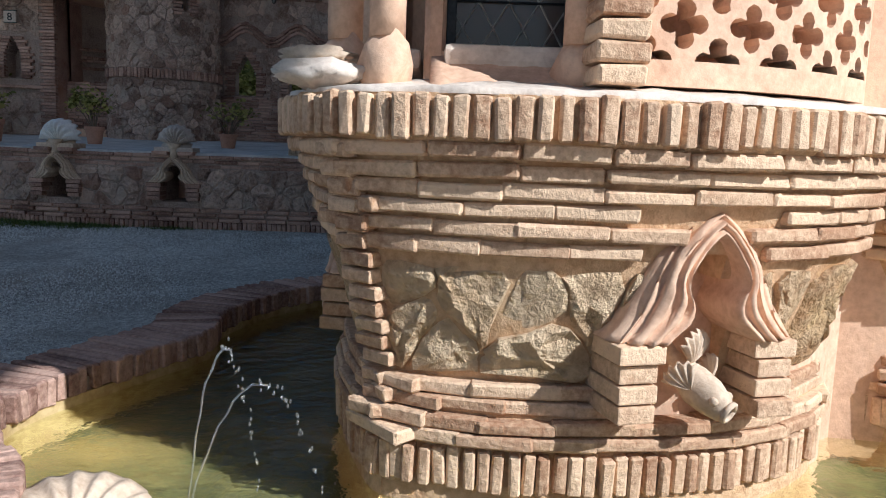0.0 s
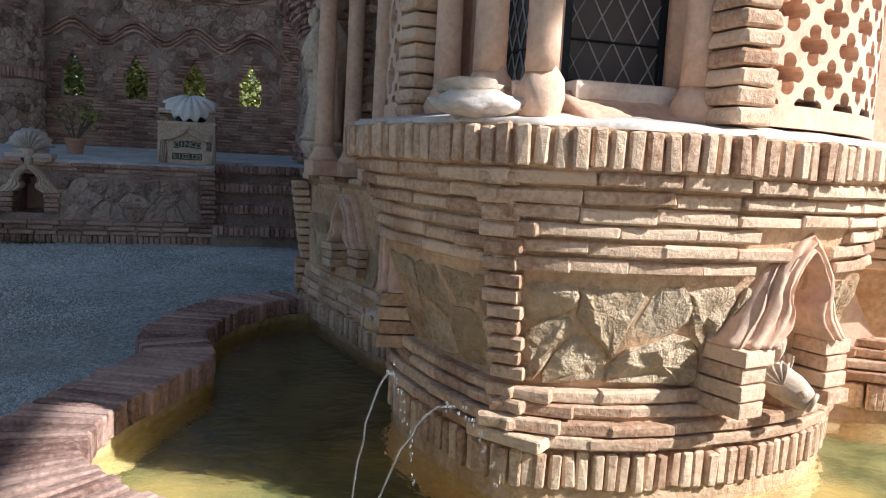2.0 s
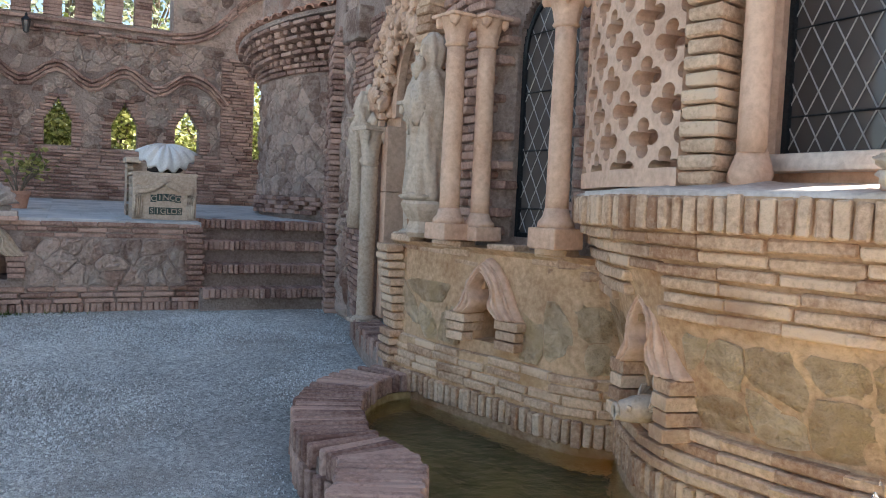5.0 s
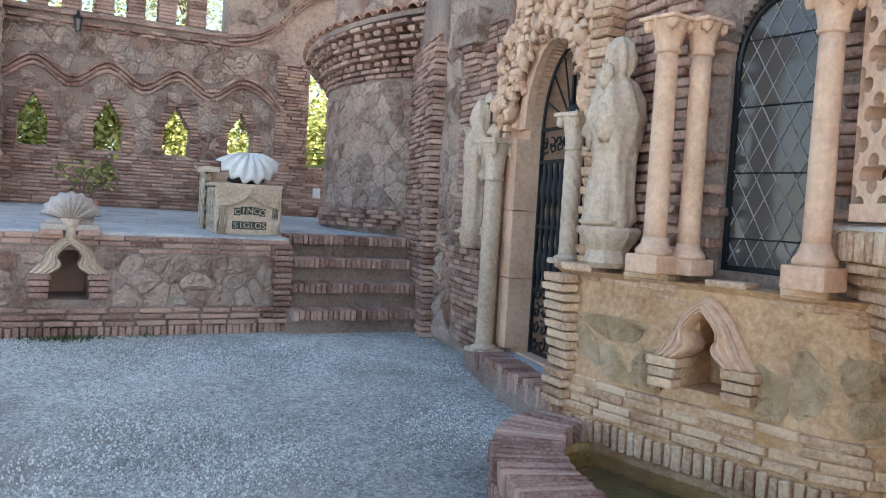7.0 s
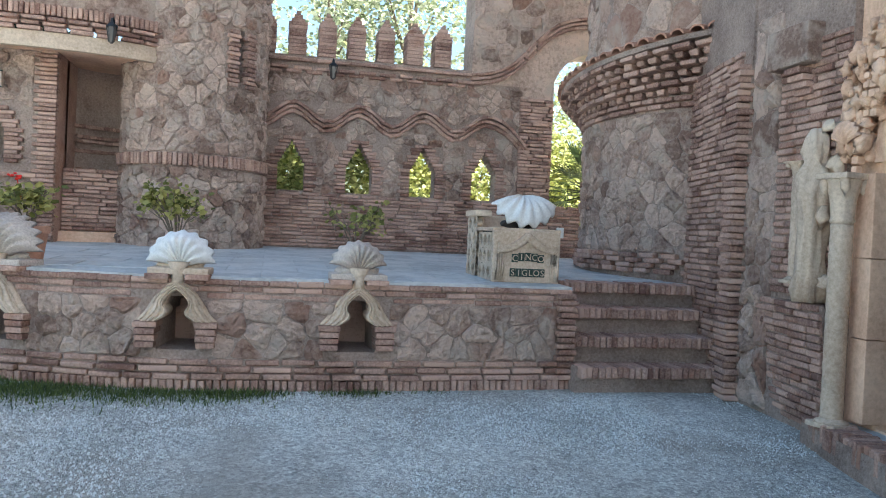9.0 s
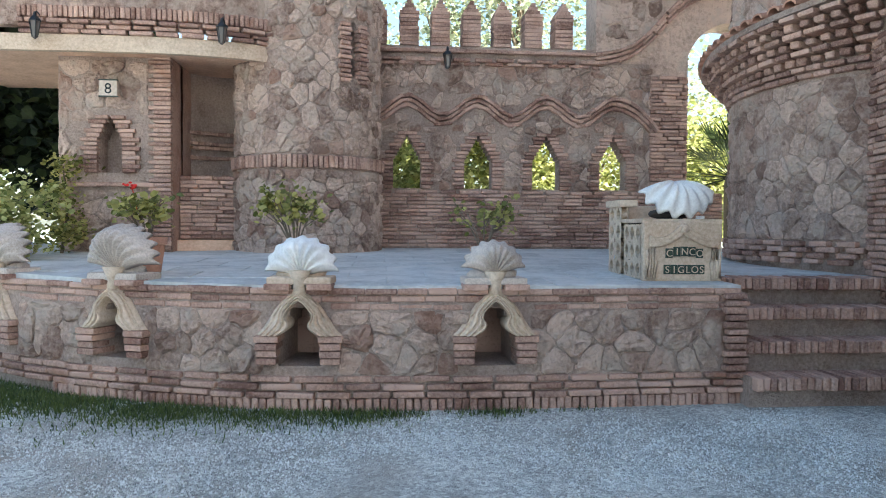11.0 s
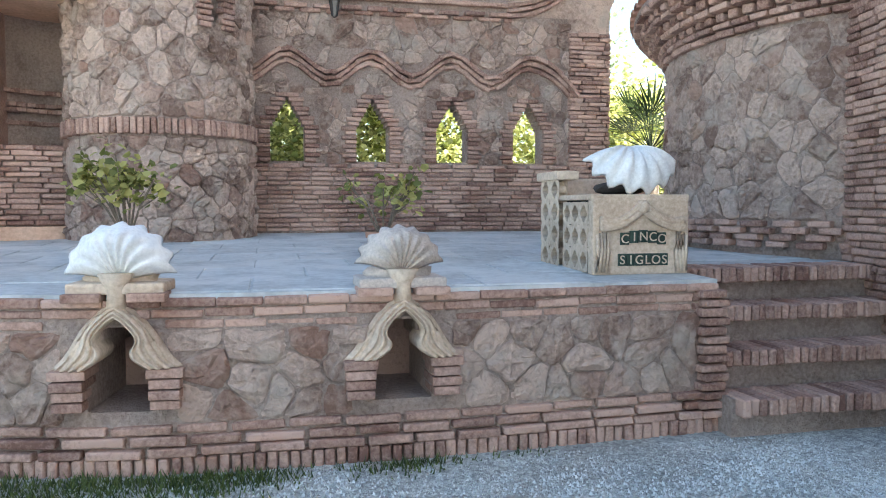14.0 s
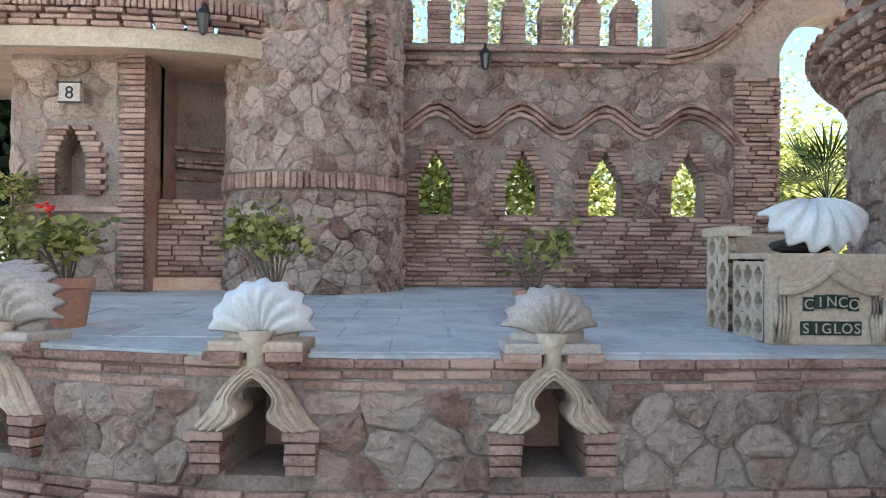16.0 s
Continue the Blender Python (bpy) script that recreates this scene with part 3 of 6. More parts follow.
# ---- round tower on the left of the wall ----
C1, R1 = Vector((-4.94, 13.9)), 0.90
tower_path = Path([(C1.x + R1 * math.cos(a), C1.y + R1 * math.sin(a)) for a in (math.pi * (0.95 + 1.15 * i / 40) for i in range(41))], smooth=1)
sl = tower_path.near(-4.38, 13.2)
slit = [(sl - 0.07, sl + 0.07, 3.48, 4.06), (sl - 0.03, sl + 0.03, 4.06, 4.14)]
tower = tagged(panel("tower_round", tower_path, 1.25, 7.5, 0.25, MORTAR, slit), "round rubble tower with a brick ring", "tower", kind="structure")
# Dark sheet stands in for the shade inside the slit.
panel("slit_shade", tower_path, 3.4, 4.2, 0.02, SHADE_PAINT, u0=sl - 0.15, u1=sl + 0.15, out=-0.22, parent=tower)
ring = soldiers(tower_path, 2.46, 0.058, out=0.06)
for side in (-1, 1):
    ring += [(tower_path.turn(sl + side * 0.13, 3.44 + 0.055 * j, 0.0), (0.7 if j % 2 else 0.5)) for j in range(13)]

# ---- house on the left ----
B = Path([(-7.76, 13.2), (-6.47, 13.2)], smooth=1)
bu = lambda x: x + 7.76
bh = [(bu(-7.31), bu(-7.03), 2.31, 2.72)] + [(bu(-7.31) + 0.028 * k, bu(-7.03) - 0.028 * k, 2.72 + 0.06 * (k - 1), 2.72 + 0.06 * k) for k in range(1, 5)]
house_wall = tagged(panel("wall_house", B, 1.25, 3.78, 0.5, MORTAR, bh), "pale stone house wall with a pointed brick niche", "wall", kind="structure")
panel("niche_back", B, 2.2, 3.05, 0.02, MORTAR, u0=bu(-7.45), u1=bu(-6.9), out=-0.3, parent=house_wall)
tagged(panel("wall_house_side", Path([(-7.76, 15.5), (-7.76, 13.21)], smooth=1), 1.25, 3.78, 0.3, MORTAR), "side wall of the house", "wall", kind="structure")
tagged(panel("wall_house_return", Path([(-6.47, 13.21), (-6.47, 14.9)], smooth=1), 1.25, 3.78, 0.3, BRICK[0]), "brick return wall beside the recess", "wall", kind="structure")
hb = []
for side, x in ((-1, -7.31), (1, -7.03)):
    for j in range(13):
        z = 2.33 + 0.052 * j
        w = 0.2 if j % 2 else 0.15
        s = 0.028 * max(0, (z - 2.72) / 0.06 + 0.5)
        hb.append((B.turn(bu(x) + side * (w / 2 - s), z, 0.0), w / 0.24))
for j in range(44):
    w = 0.26 if j % 2 else 0.2
    hb.append((B.turn(bu(-6.47) - w / 2, 1.43 + 0.053 * j, 0.0), w / 0.24))
hb += soldiers(B, 2.17, 0.055, out=0.06, u0=bu(-7.45), u1=bu(-6.75))
# recess with curved brick wall and low riser
rec = Path([(-6.5, 14.1), (-6.2, 14.35), (-5.9, 14.4), (-5.5, 14.3)])
recess = tagged(panel("wall_recess", rec, 1.25, 3.78, 0.2, MORTAR, [(rec.length - 0.34, rec.length - 0.24, 2.35, 2.75)]), "curved brick wall inside the recess", "wall", kind="structure")
rb = courses(rec, 1.45, 17, 0.054, 0.26, out=0.04) + soldiers(rec, 2.9, 0.055, out=0.08) + soldiers(rec, 2.58, 0.055, out=0.03) + courses(rec, 2.68, 2, 0.055, 0.12, out=0.10)
front = Path([(-6.47, 13.42), (-5.95, 13.55), (-5.7, 13.75)])
tagged(panel("recess_sill", front, 1.3, 1.52, 0.3, PLASTER), "pale plastered step of the recess", "step", kind="structure")
rec_low = tagged(panel("recess_low_wall", Path([(-6.47, 13.55), (-5.95, 13.66), (-5.7, 13.85)]), 1.5, 2.3, 0.12, MORTAR), "low curved brick wall in the recess", "wall", kind="structure")
rlb = courses(Path([(-6.47, 13.53), (-5.95, 13.64), (-5.7, 13.83)]), 1.53, 15, 0.052, 0.28, out=0.03)
# balcony slab over house and recess
bal = Path([(-10.5, 12.75), (-7.0, 12.72), (-5.9, 12.85), (-5.35, 13.1), (-5.1, 13.5)])
balcony = tagged(new("balcony"), "curved stone balcony with a brick parapet", "balcony")
o = panel("slab", bal, 3.62, 3.80, 0.08, CREAM, parent=balcony)
bm = bmesh.new()
prof = [bal.point(bal.length * i / 40, 3.66, -0.01) for i in range(41)]
prof += [Vector((-5.1, 15.5, 3.66)), Vector((-10.5, 15.5, 3.66))]
fc = bm.faces.new([bm.verts.new(p) for p in prof])
r = bmesh.ops.extrude_face_region(bm, geom=[fc])
for v in r["geom"]:
    if isinstance(v, bmesh.types.BMVert):
        v.co.z += 0.12
part("underside", bm, PLASTER, balcony)
panel("parapet", bal, 3.9, 4.9, 0.15, RUBBLE[0], parent=balcony, out=-0.03)
lay("brick", balcony, courses(bal, 3.80, 2, 0.055, 0.26, out=0.04, u0=2.5) + courses(bal, 3.91, 1, 0.05, 0.26, out=0.07, u0=2.5), (0.24, 0.10, 0.045), BRICK)
lay("brick", balcony, soldiers(bal, 4.04, 0.055, out=0.05, u0=2.5), (0.048, 0.10, 0.13), BRICK)

# ---- the round tower on the right ----
C2, R2 = Vector((1.9, 11.6)), 2.08
rt = Path([(C2.x + R2 * math.cos(a), C2.y + R2 * math.sin(a)) for a in (math.pi * (0.62 + 0.72 * i / 40) for i in range(41))], smooth=1)
right_tower = tagged(panel("tower_right", rt, 1.25, 11.0, 0.3, MORTAR), "broad round stone tower with a corbelled brick eave", "tower", kind="structure")
eave = []


def eave_rise(f):
    """The eave climbs along the tower; f is the share of the climb that a row takes part in."""
    return lambda u: f * (-0.20 + 0.32 * (u / rt.length - 0.25) / 0.55)


for j, o in enumerate((0.03, 0.05, 0.13, 0.22, 0.31)):
    z = (3.10, 3.16, 3.29, 3.42, 3.55)[j]
    eave += courses(rt, z, 1, 0.055, 0.20, out=o, jag=0.005, curve=eave_rise((z - 3.0) / 0.67))
dentils = []
for j in range(3):
    z = 3.252 + 0.13 * j
    dentils += soldiers(rt, z, 0.135, out=0.10 + 0.09 * j, depth=0.16, curve=eave_rise((z - 3.0) / 0.67))
base_courses = courses(rt, 1.38, 4, 0.055, 0.28, out=0.05)
bm = bmesh.new()
for i in range(30):
    u = rt.length * (i + 0.5) / 30
    m = rt.turn(u, 3.66 + eave_rise(1.0)(u), 0.40)
    a = [m @ Vector((0.075 * math.cos(t), 0.0 + 0.02, 0.06 * math.sin(t))) for t in (math.pi * k / 6 for k in range(7))]
    b = [m @ Vector((0.075 * math.cos(t), 0.4, 0.06 * math.sin(t) + 0.08)) for t in (math.pi * k / 6 for k in range(7))]
    c = [m @ Vector((0.055 * math.cos(t), 0.02, 0.042 * math.sin(t))) for t in (math.pi * k / 6 for k in range(7))]
    A, Bv, Cv = ([bm.verts.new(p) for p in q] for q in (a, b, c))
    for k in range(6):
        bm.faces.new((A[k], A[k + 1], Bv[k + 1], Bv[k]))
        bm.faces.new((A[k], Cv[k], Cv[k + 1], A[k + 1]))
part("eave_tiles", bm, TERRA, right_tower, "row of clay eave tiles")
eave_slab = panel("eave_slab", rt, 3.60, 3.655, 0.5, MORTAR, out=0.34, parent=right_tower)
for v in eave_slab.data.vertices:
    v.co.z += eave_rise(1.0)(rt.near(C2.x + (v.co.x - C2.x) * R2 / math.hypot(v.co.x - C2.x, v.co.y - C2.y), C2.y + (v.co.y - C2.y) * R2 / math.hypot(v.co.x - C2.x, v.co.y - C2.y)))

# ---- castle facade: wall beside the steps, door, bay, rounded bay ----
S = Path([(0.30, 10.3), (0.16, 9.7), (0.02, 9.02), (-0.02, 8.85)], smooth=1)
stair_wall = tagged(panel("wall_stair", S, 0.3, 12.5, 0.4, MORTAR), "brick and stone wall beside the steps", "wall", kind="structure")
toothed = []
for j in range(52):
    z = 0.42 + 0.055 * j
    toothed.append((S.turn(S.length - (0.13 if j % 2 else 0.10), z, 0.04 + 0.012 * (j % 2)), 1.0))
toothed += courses(S, 0.42, 54, 0.055, 0.26, out=0.02, u1=S.length - 0.15)
D = Path([(-0.0, 8.85), (-0.04, 8.2), (-0.06, 7.62)], smooth=1)
d_wall = tagged(panel("wall_relief", D, 0.3, 12.5, 0.4, MORTAR), "stone wall with carved reliefs beside the door", "wall", kind="structure")
D2 = Path([(-0.02, 8.62), (-0.13, 8.1), (-0.20, 7.62)], lean=lambda z: -0.10 * max(0, (1.3 - z)))
relief_base = tagged(panel("wall_relief_base", D2, 0.3, 1.32, 0.3, MORTAR), "brick base under the relief", "wall", kind="structure")
db = courses(D2, 0.42, 17, 0.053, 0.24, out=0.025)

# door: jambs, arch, gate
def along(p, q, t):
    return (p[0] + (q[0] - p[0]) * t, p[1] + (q[1] - p[1]) * t)


DOOR = Path([(-0.0, 7.62), (-0.0, 7.30), (-0.16, 6.30), (-0.22, 5.9)], smooth=1)
dk = DOOR.near(-0.0, 7.30)
dw0, dw1 = dk + 0.02, dk + 0.98
dc = (dw0 + dw1) / 2
door_holes = [(dw0, dw1, 0.55, 2.30)] + [(dc - 0.48 * math.cos(a), dc + 0.48 * math.cos(a), 2.30 + 0.62 * math.sin(a) - 0.0001, 2.30 + 0.62 * math.sin(a + math.pi / 40)) for a in (math.pi / 40 * k for k in range(20))]
door_wall = tagged(panel("wall_door", DOOR, 0.3, 12.5, 0.35, PLASTER, door_holes), "pink stone doorway with a round arch", "wall", kind="structure")
# Dark sheet paints the shade behind the gate.
panel("door_shade", DOOR, 0.3, 3.1, 0.03, SHADE_PAINT, out=-0.36, parent=door_wall)
bm = bmesh.new()
for k in range(24):
    a0, a1 = math.pi * k / 24, math.pi * (k + 1) / 24
    ring4 = []
    for a in (a0, a1):
        for rr, oo in ((1.0, -0.01), (1.0, 0.05), (1.22, 0.05), (1.22, -0.01)):
            ring4.append(bm.verts.new(DOOR.point(dc - 0.48 * rr * math.cos(a), 2.30 + 0.62 * rr * math.sin(a), oo)))
    for q in range(4):
        bm.faces.new((ring4[q], ring4[(q + 1) % 4], ring4[4 + (q + 1) % 4], ring4[4 + q]))
part("archivolt", bm, PLASTER, door_wall)
for k, (z0, z1) in enumerate(((0.58, 1.13), (1.135, 1.66), (1.665, 2.22))):
    bm = bmesh.new()
    box(bm, -0.09, 0.09, -0.11, 0.11, z0, z1, 0.008)
    bmesh.ops.transform(bm, matrix=DOOR.turn(dw0 - 0.085, 0, 0.0), verts=bm.verts)
    part("jamb", bm, PLASTER, door_wall)
door_step = tagged(new("door_step"), "curved brick threshold before the door", "step", kind="structure")
st = Path([(-0.24, 7.72), (-0.34, 7.3), (-0.44, 6.8), (-0.50, 6.35), (-0.55, 5.85)])
panel("core", st, 0.2, 0.50, 0.7, MORTAR, parent=door_step)
lay("brick", door_step, soldiers(st, 0.47, 0.058, out=0.0, depth=0.24), (0.052, 0.24, 0.15), BRICK)
panel("slab", st, 0.44, 0.535, 0.6, SLAB, out=-0.2, parent=door_step)

A = Path([(-0.10, 6.16), (-0.45, 6.10), (-0.62, 5.88), (-0.55, 5.3), (-0.42, 4.8), (-0.32, 4.36), (-0.20, 4.16), (0.06, 4.02)], lean=lambda z: 0.0 if z > 1.3 else (-0.05 if z > 0.72 else -0.02))
ua = A.near(-0.43, 4.84)
ah = [(ua - 0.13, ua + 0.13, 0.80, 1.02), (ua - 0.09, ua + 0.09, 1.02, 1.10), (ua - 0.05, ua + 0.05, 1.10, 1.16)]
bay = tagged(panel("wall_bay", A, 0.1, 1.335, 0.30, POD_MORTAR, ah, step=0.06, rows=(0.72, 0.725, 1.3)), "ochre plastered bay wall with brick ledges", "wall", kind="structure")
panel("niche_back", A, 0.75, 1.2, 0.02, POD_MORTAR, u0=ua - 0.2, u1=ua + 0.2, out=-0.28, parent=bay)
a0 = A.near(-0.62, 5.88)
ab = courses(A, 1.10, 4, 0.056, 0.26, out=lambda z: -0.045 + 0.22 * (z - 1.1) if z < 1.3 else 0.03, u0=a0, skip=[(ua - 0.2, ua + 0.2, 1.0, 1.30)])
ab += courses(A, 1.33, 1, 0.03, 0.45, out=0.06, u0=a0 - 0.3, depth=0.25)
ab += courses(A, 0.53, 4, 0.05, 0.26, out=lambda z: 0.02 - 0.16 * (z - 0.53), u0=a0)
ab += [(A.turn(a0 + (0.06 if j % 2 else 0.04), 0.55 + 0.056 * j, 0.0 + 0.1 * max(0, (j - 4) / 12)), 0.8) for j in range(14)]
asol = soldiers(A, 0.45, 0.056, out=0.02, u0=a0)

POD_LEAN = [(0.0, -0.20), (0.40, -0.24), (0.54, -0.25), (0.56, -0.22), (0.70, -0.265), (0.76, -0.285), (1.10, -0.18), (1.42, -0.085), (1.50, -0.03), (1.52, 0.0), (3.0, 0.0)]


def pod_lean(z):
    for (z0, o0), (z1, o1) in zip(POD_LEAN, POD_LEAN[1:]):
        if z <= z1:
            return o0 + (o1 - o0) * (z - z0) / (z1 - z0)
    return 0.0


P = Path([(-0.16, 4.42), (-0.30, 4.2), (-0.50, 3.85), (-0.62, 3.5), (-0.63, 3.15), (-0.53, 2.72), (-0.36, 2.34), (0.0, 2.19), (0.4, 2.15), (0.85, 2.21), (1.25, 2.38), (1.58, 2.68), (1.72, 3.0), (1.78, 3.4)], lean=pod_lean, smooth=5)
ub, uc, uv = P.near(-0.61, 3.58), P.near(0.82, 2.2), P.near(-0.36, 2.34)
ph = []
for u in (ub, uc):
    ph += [(u - 0.15, u + 0.15, 0.62, 1.00), (u - 0.11, u + 0.11, 1.0, 1.12), (u - 0.06, u + 0.06, 1.12, 1.2)]
pod = tagged(panel("wall_rounded_bay", P, 0.0, 1.64, 0.30, POD_MORTAR, ph, step=0.05, rows=(0.4, 0.54, 0.56, 0.7, 0.76, 0.93, 1.1, 1.26, 1.42, 1.5, 1.52)), "rounded ochre bay of brick courses and rough stone", "wall", kind="structure")
for u in (ub, uc):
    panel("niche_back", P, 0.55, 1.3, 0.02, POD_MORTAR, u0=u - 0.25, u1=u + 0.25, out=-0.27, parent=pod)
nsk = [(u - 0.30, u + 0.30, 0.60, 1.24) for u in (ub, uc)] + [(u - 0.16, u + 0.16, 1.1, 1.34) for u in (ub, uc)]
pod_rim = soldiers(P, 1.575, 0.0565, out=0.03, depth=0.14)
pod_c = []
for j in range(6):
    pod_c += courses(P, 1.455 - 0.056 * j, 1, 0.056, 0.27, out=0.032, skip=nsk, jag=0.007)
pod_c += [(P.turn(uv + (0.0 if j % 2 else 0.012), 0.80 + 0.056 * j, 0.0), 0.46) for j in range(13)]
for j in range(4):
    pod_c += courses(P, 0.55 + 0.052 * j, 1, 0.052, 0.27, out=0.03 + 0.008 * (j % 2), jag=0.006, skip=[(ub - .1, ub + .1, 0.65, 0.8), (uc - .1, uc + .1, 0.65, 0.8)])
pod_base = soldiers(P, 0.47, 0.056, out=0.035, depth=0.10)

# plaster ledge on the rounded bay and its floor
bm = bmesh.new()
n = 90
outer = [P.point(P.length * i / n, 1.7, 0.0 + 0.035 * noise.noise(Vector((i * 0.35, 0, 0)))) for i in range(n + 1)]
inner = [P.point(P.length * i / n, 1.7, -0.30) for i in range(n + 1)]
rows = []
for lvl, src, z in ((0, outer, 1.638), (1, outer, 1.655), (2, None, 1.668), (3, inner, 1.70), (4, inner, 1.60)):
    rows.append([])
    for i in range(n + 1):
        p = outer[i].lerp(inner[i], 0.3) if src is None else src[i]
        zz = z + (0.012 * noise.noise(Vector((i * 0.5, lvl, 3))) if lvl in (1, 2, 3) else 0)
        rows[-1].append(bm.verts.new((p.x, p.y, zz)))
for a, b in zip(rows, rows[1:]):
    for i in range(n):
        bm.faces.new((a[i], a[i + 1], b[i + 1], b[i]))
part("ledge", bm, WHITE_LEDGE, pod, "uneven whitewashed plaster ledge", smooth=True)
bm = bmesh.new()
fc = bm.faces.new([bm.verts.new((p.x, p.y, 1.66)) for p in inner])
part("bay_floor", bm, PLASTER, pod)
# upper walls of the castle, above and behind
UP = Path([(-0.10, 6.16), (-0.28, 6.0), (-0.34, 5.35), (-0.27, 5.13), (-0.18, 5.08), (-0.12, 4.55), (-0.10, 4.35), (0.0, 4.1)], smooth=1)
w0, w1 = UP.near(-0.18, 5.08) - 0.10, UP.near(-0.12, 4.55) + 0.02
wbay_holes = [(w0 + 0.10, w1 - 0.02, 1.40, 2.45)] + [(w0 + 0.10 + 0.265 * (1 - math.cos(a)), w1 - 0.02 - 0.265 * (1 - math.cos(a)), 2.45 + 0.36 * math.sin(a) - 0.001, 2.45 + 0.36 * math.sin(a + math.pi / 24)) for a in (math.pi / 24 * k for k in range(12))]
upper_bay = tagged(panel("wall_upper_bay", UP, 1.3, 12.5, 0.35, MORTAR, wbay_holes), "brick wall with a leaded arched window", "wall", kind="structure")
ubk = courses(UP, 1.40, 32, 0.056, 0.20, out=0.035, skip=[(w0 + 0.02, w1 + 0.06, 1.3, 2.9)], u0=0.1)
# core of the rounded bay: window walls above the ledge
UPP = Path([(0.0, 4.10), (-0.13, 3.9), (-0.20, 3.42), (-0.17, 3.33), (-0.08, 3.27), (-0.09, 2.69), (-0.05, 2.63), (0.40, 2.63), (0.44, 2.53)], smooth=1)
l0, l1, r0, r1 = UPP.near(-0.08, 3.27), UPP.near(-0.09, 2.69), UPP.near(-0.05, 2.63), UPP.near(0.40, 2.63)
up_holes = [(l0 + 0.02, l1 - 0.02, 1.80, 2.9), (r0 + 0.02, r1 - 0.02, 1.80, 2.9), (0.12, l0 - 0.22, 1.75, 3.0)]
upper_pod = tagged(panel("wall_upper_rounded_bay", UPP, 1.6, 15.0, 0.12, PLASTER, up_holes), "pink plastered window wall of the rounded bay", "wall", kind="structure")
E = Path([(0.44, 2.53), (0.8, 2.50), (1.2, 2.66), (1.5, 2.95), (1.6, 3.2), (3.0, 3.0), (6.0, 3.0)], smooth=1)
eh = [(0.10, 1.25, 1.72, 3.0)]
tagged(panel("wall_east", E, 0.1, 15.0, 0.12, PLASTER, eh), "ochre wall of the castle past the rounded bay", "wall", kind="structure")
N2 = Path([(1.42, 3.35), (1.75, 2.95), (2.2, 2.8), (2.9, 2.9), (3.4, 3.3)], lean=pod_lean)
next_bay = tagged(panel("wall_next_bay", N2, 0.0, 1.64, 0.3, POD_MORTAR, rows=(0.4, 0.54, 0.56, 0.7, 0.76, 1.1, 1.42, 1.5, 1.52)), "the next rounded ochre bay", "wall", kind="structure")
nb = courses(N2, 1.1, 7, 0.056, 0.27, out=0.03) + courses(N2, 0.55, 4, 0.052, 0.27, out=0.04)
nbs = soldiers(N2, 1.575, 0.0565, out=0.03, depth=0.14) + soldiers(N2, 0.47, 0.056, out=0.035)
# closing walls behind the castle front
bm = bmesh.new()
box(bm, 1.3, 5.0, 3.3, 12.3, 1.2, 16.0)
tagged(part("wall_castle_core", bm, RUBBLE[0], None), "plain stone mass of the castle", "wall", kind="structure")

# Added block: painted dark behind the windows, keeps sun from leaking through.
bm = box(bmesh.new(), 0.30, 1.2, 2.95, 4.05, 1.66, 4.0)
tagged(part("window_blackout", bm, SHADE_PAINT, None), "added dark block behind the leaded windows that stops stray sun", "wall", kind="structure")
# Unseen wall added to shade the gravel; its gap lets sun onto the bay.
bm = bmesh.new()
box(bm, 6.0, 6.3, -14.0, -4.7, 0.0, 15.0)
box(bm, 6.0, 6.3, -4.7, 3.0, 7.98, 15.0)
tagged(part("wall_wing", bm, RUBBLE[0], None), "unseen added wall that keeps sun off the gravel", "wall", kind="structure")

# ---- pool ----
edge = [IN.point(IN.length * i / 120, 0, 0.0) for i in range(121)] + [Vector((3.2, 4.2, 0)), Vector((0.4, 5.0, 0))]
for nm, z, mt, lb_, cat in (("pool_floor", 0.02, POOL_BED, "ochre floor of the shallow pool", "floor"), ("water", 0.335, WATER, "shallow green-tinted pool water with ripples", "water")):
    bm = bmesh.new()
    fc = bm.faces.new([bm.verts.new((p.x, p.y, z)) for p in edge])
    bmesh.ops.triangulate(bm, faces=[fc])
    w_ob = tagged(part(nm, bm, mt, None), lb_, cat, kind="structure")
    w_ob.visible_shadow = nm != "water"
pool_wall = tagged(panel("pool_wall", IN, -0.15, 0.38, 0.22, BASIN, step=0.06, out=0.22), "ochre plastered pool wall", "wall", kind="structure")
panel("rim_core", IN, 0.1, 0.44, 0.30, MORTAR, step=0.06, out=0.315, parent=pool_wall)
cop = []
u = 0.03
while u < IN.length:
    cop.append((IN.turn(u, 0.435 + rng.uniform(-0.004, 0.004), 0.165 + rng.uniform(-0.01, 0.01), 0.0) @ Euler((0, 0, rng.uniform(-0.03, 0.03))).to_matrix().to_4x4(), rng.uniform(0.92, 1.08)))
    u += 0.0585
skirt = soldiers(IN, 0.30, 0.0585, out=0.35, depth=0.06)

# ---- ornament makers ----


def smooth_line(pts, n):
    p = Path(pts, smooth=8)
    return [p.where(p.length * i / n)[0] for i in range(n + 1)]


OUTER = smooth_line([(0, 1), (0.22, 0.87), (0.46, 0.66), (0.66, 0.40), (0.84, 0.14), (1.0, 0.0)], 20)
INNER = smooth_line([(0, 0.74), (0.12, 0.66), (0.27, 0.50), (0.29, 0.37), (0.21, 0.25), (0.26, 0.12), (0.46, 0.0)], 20)


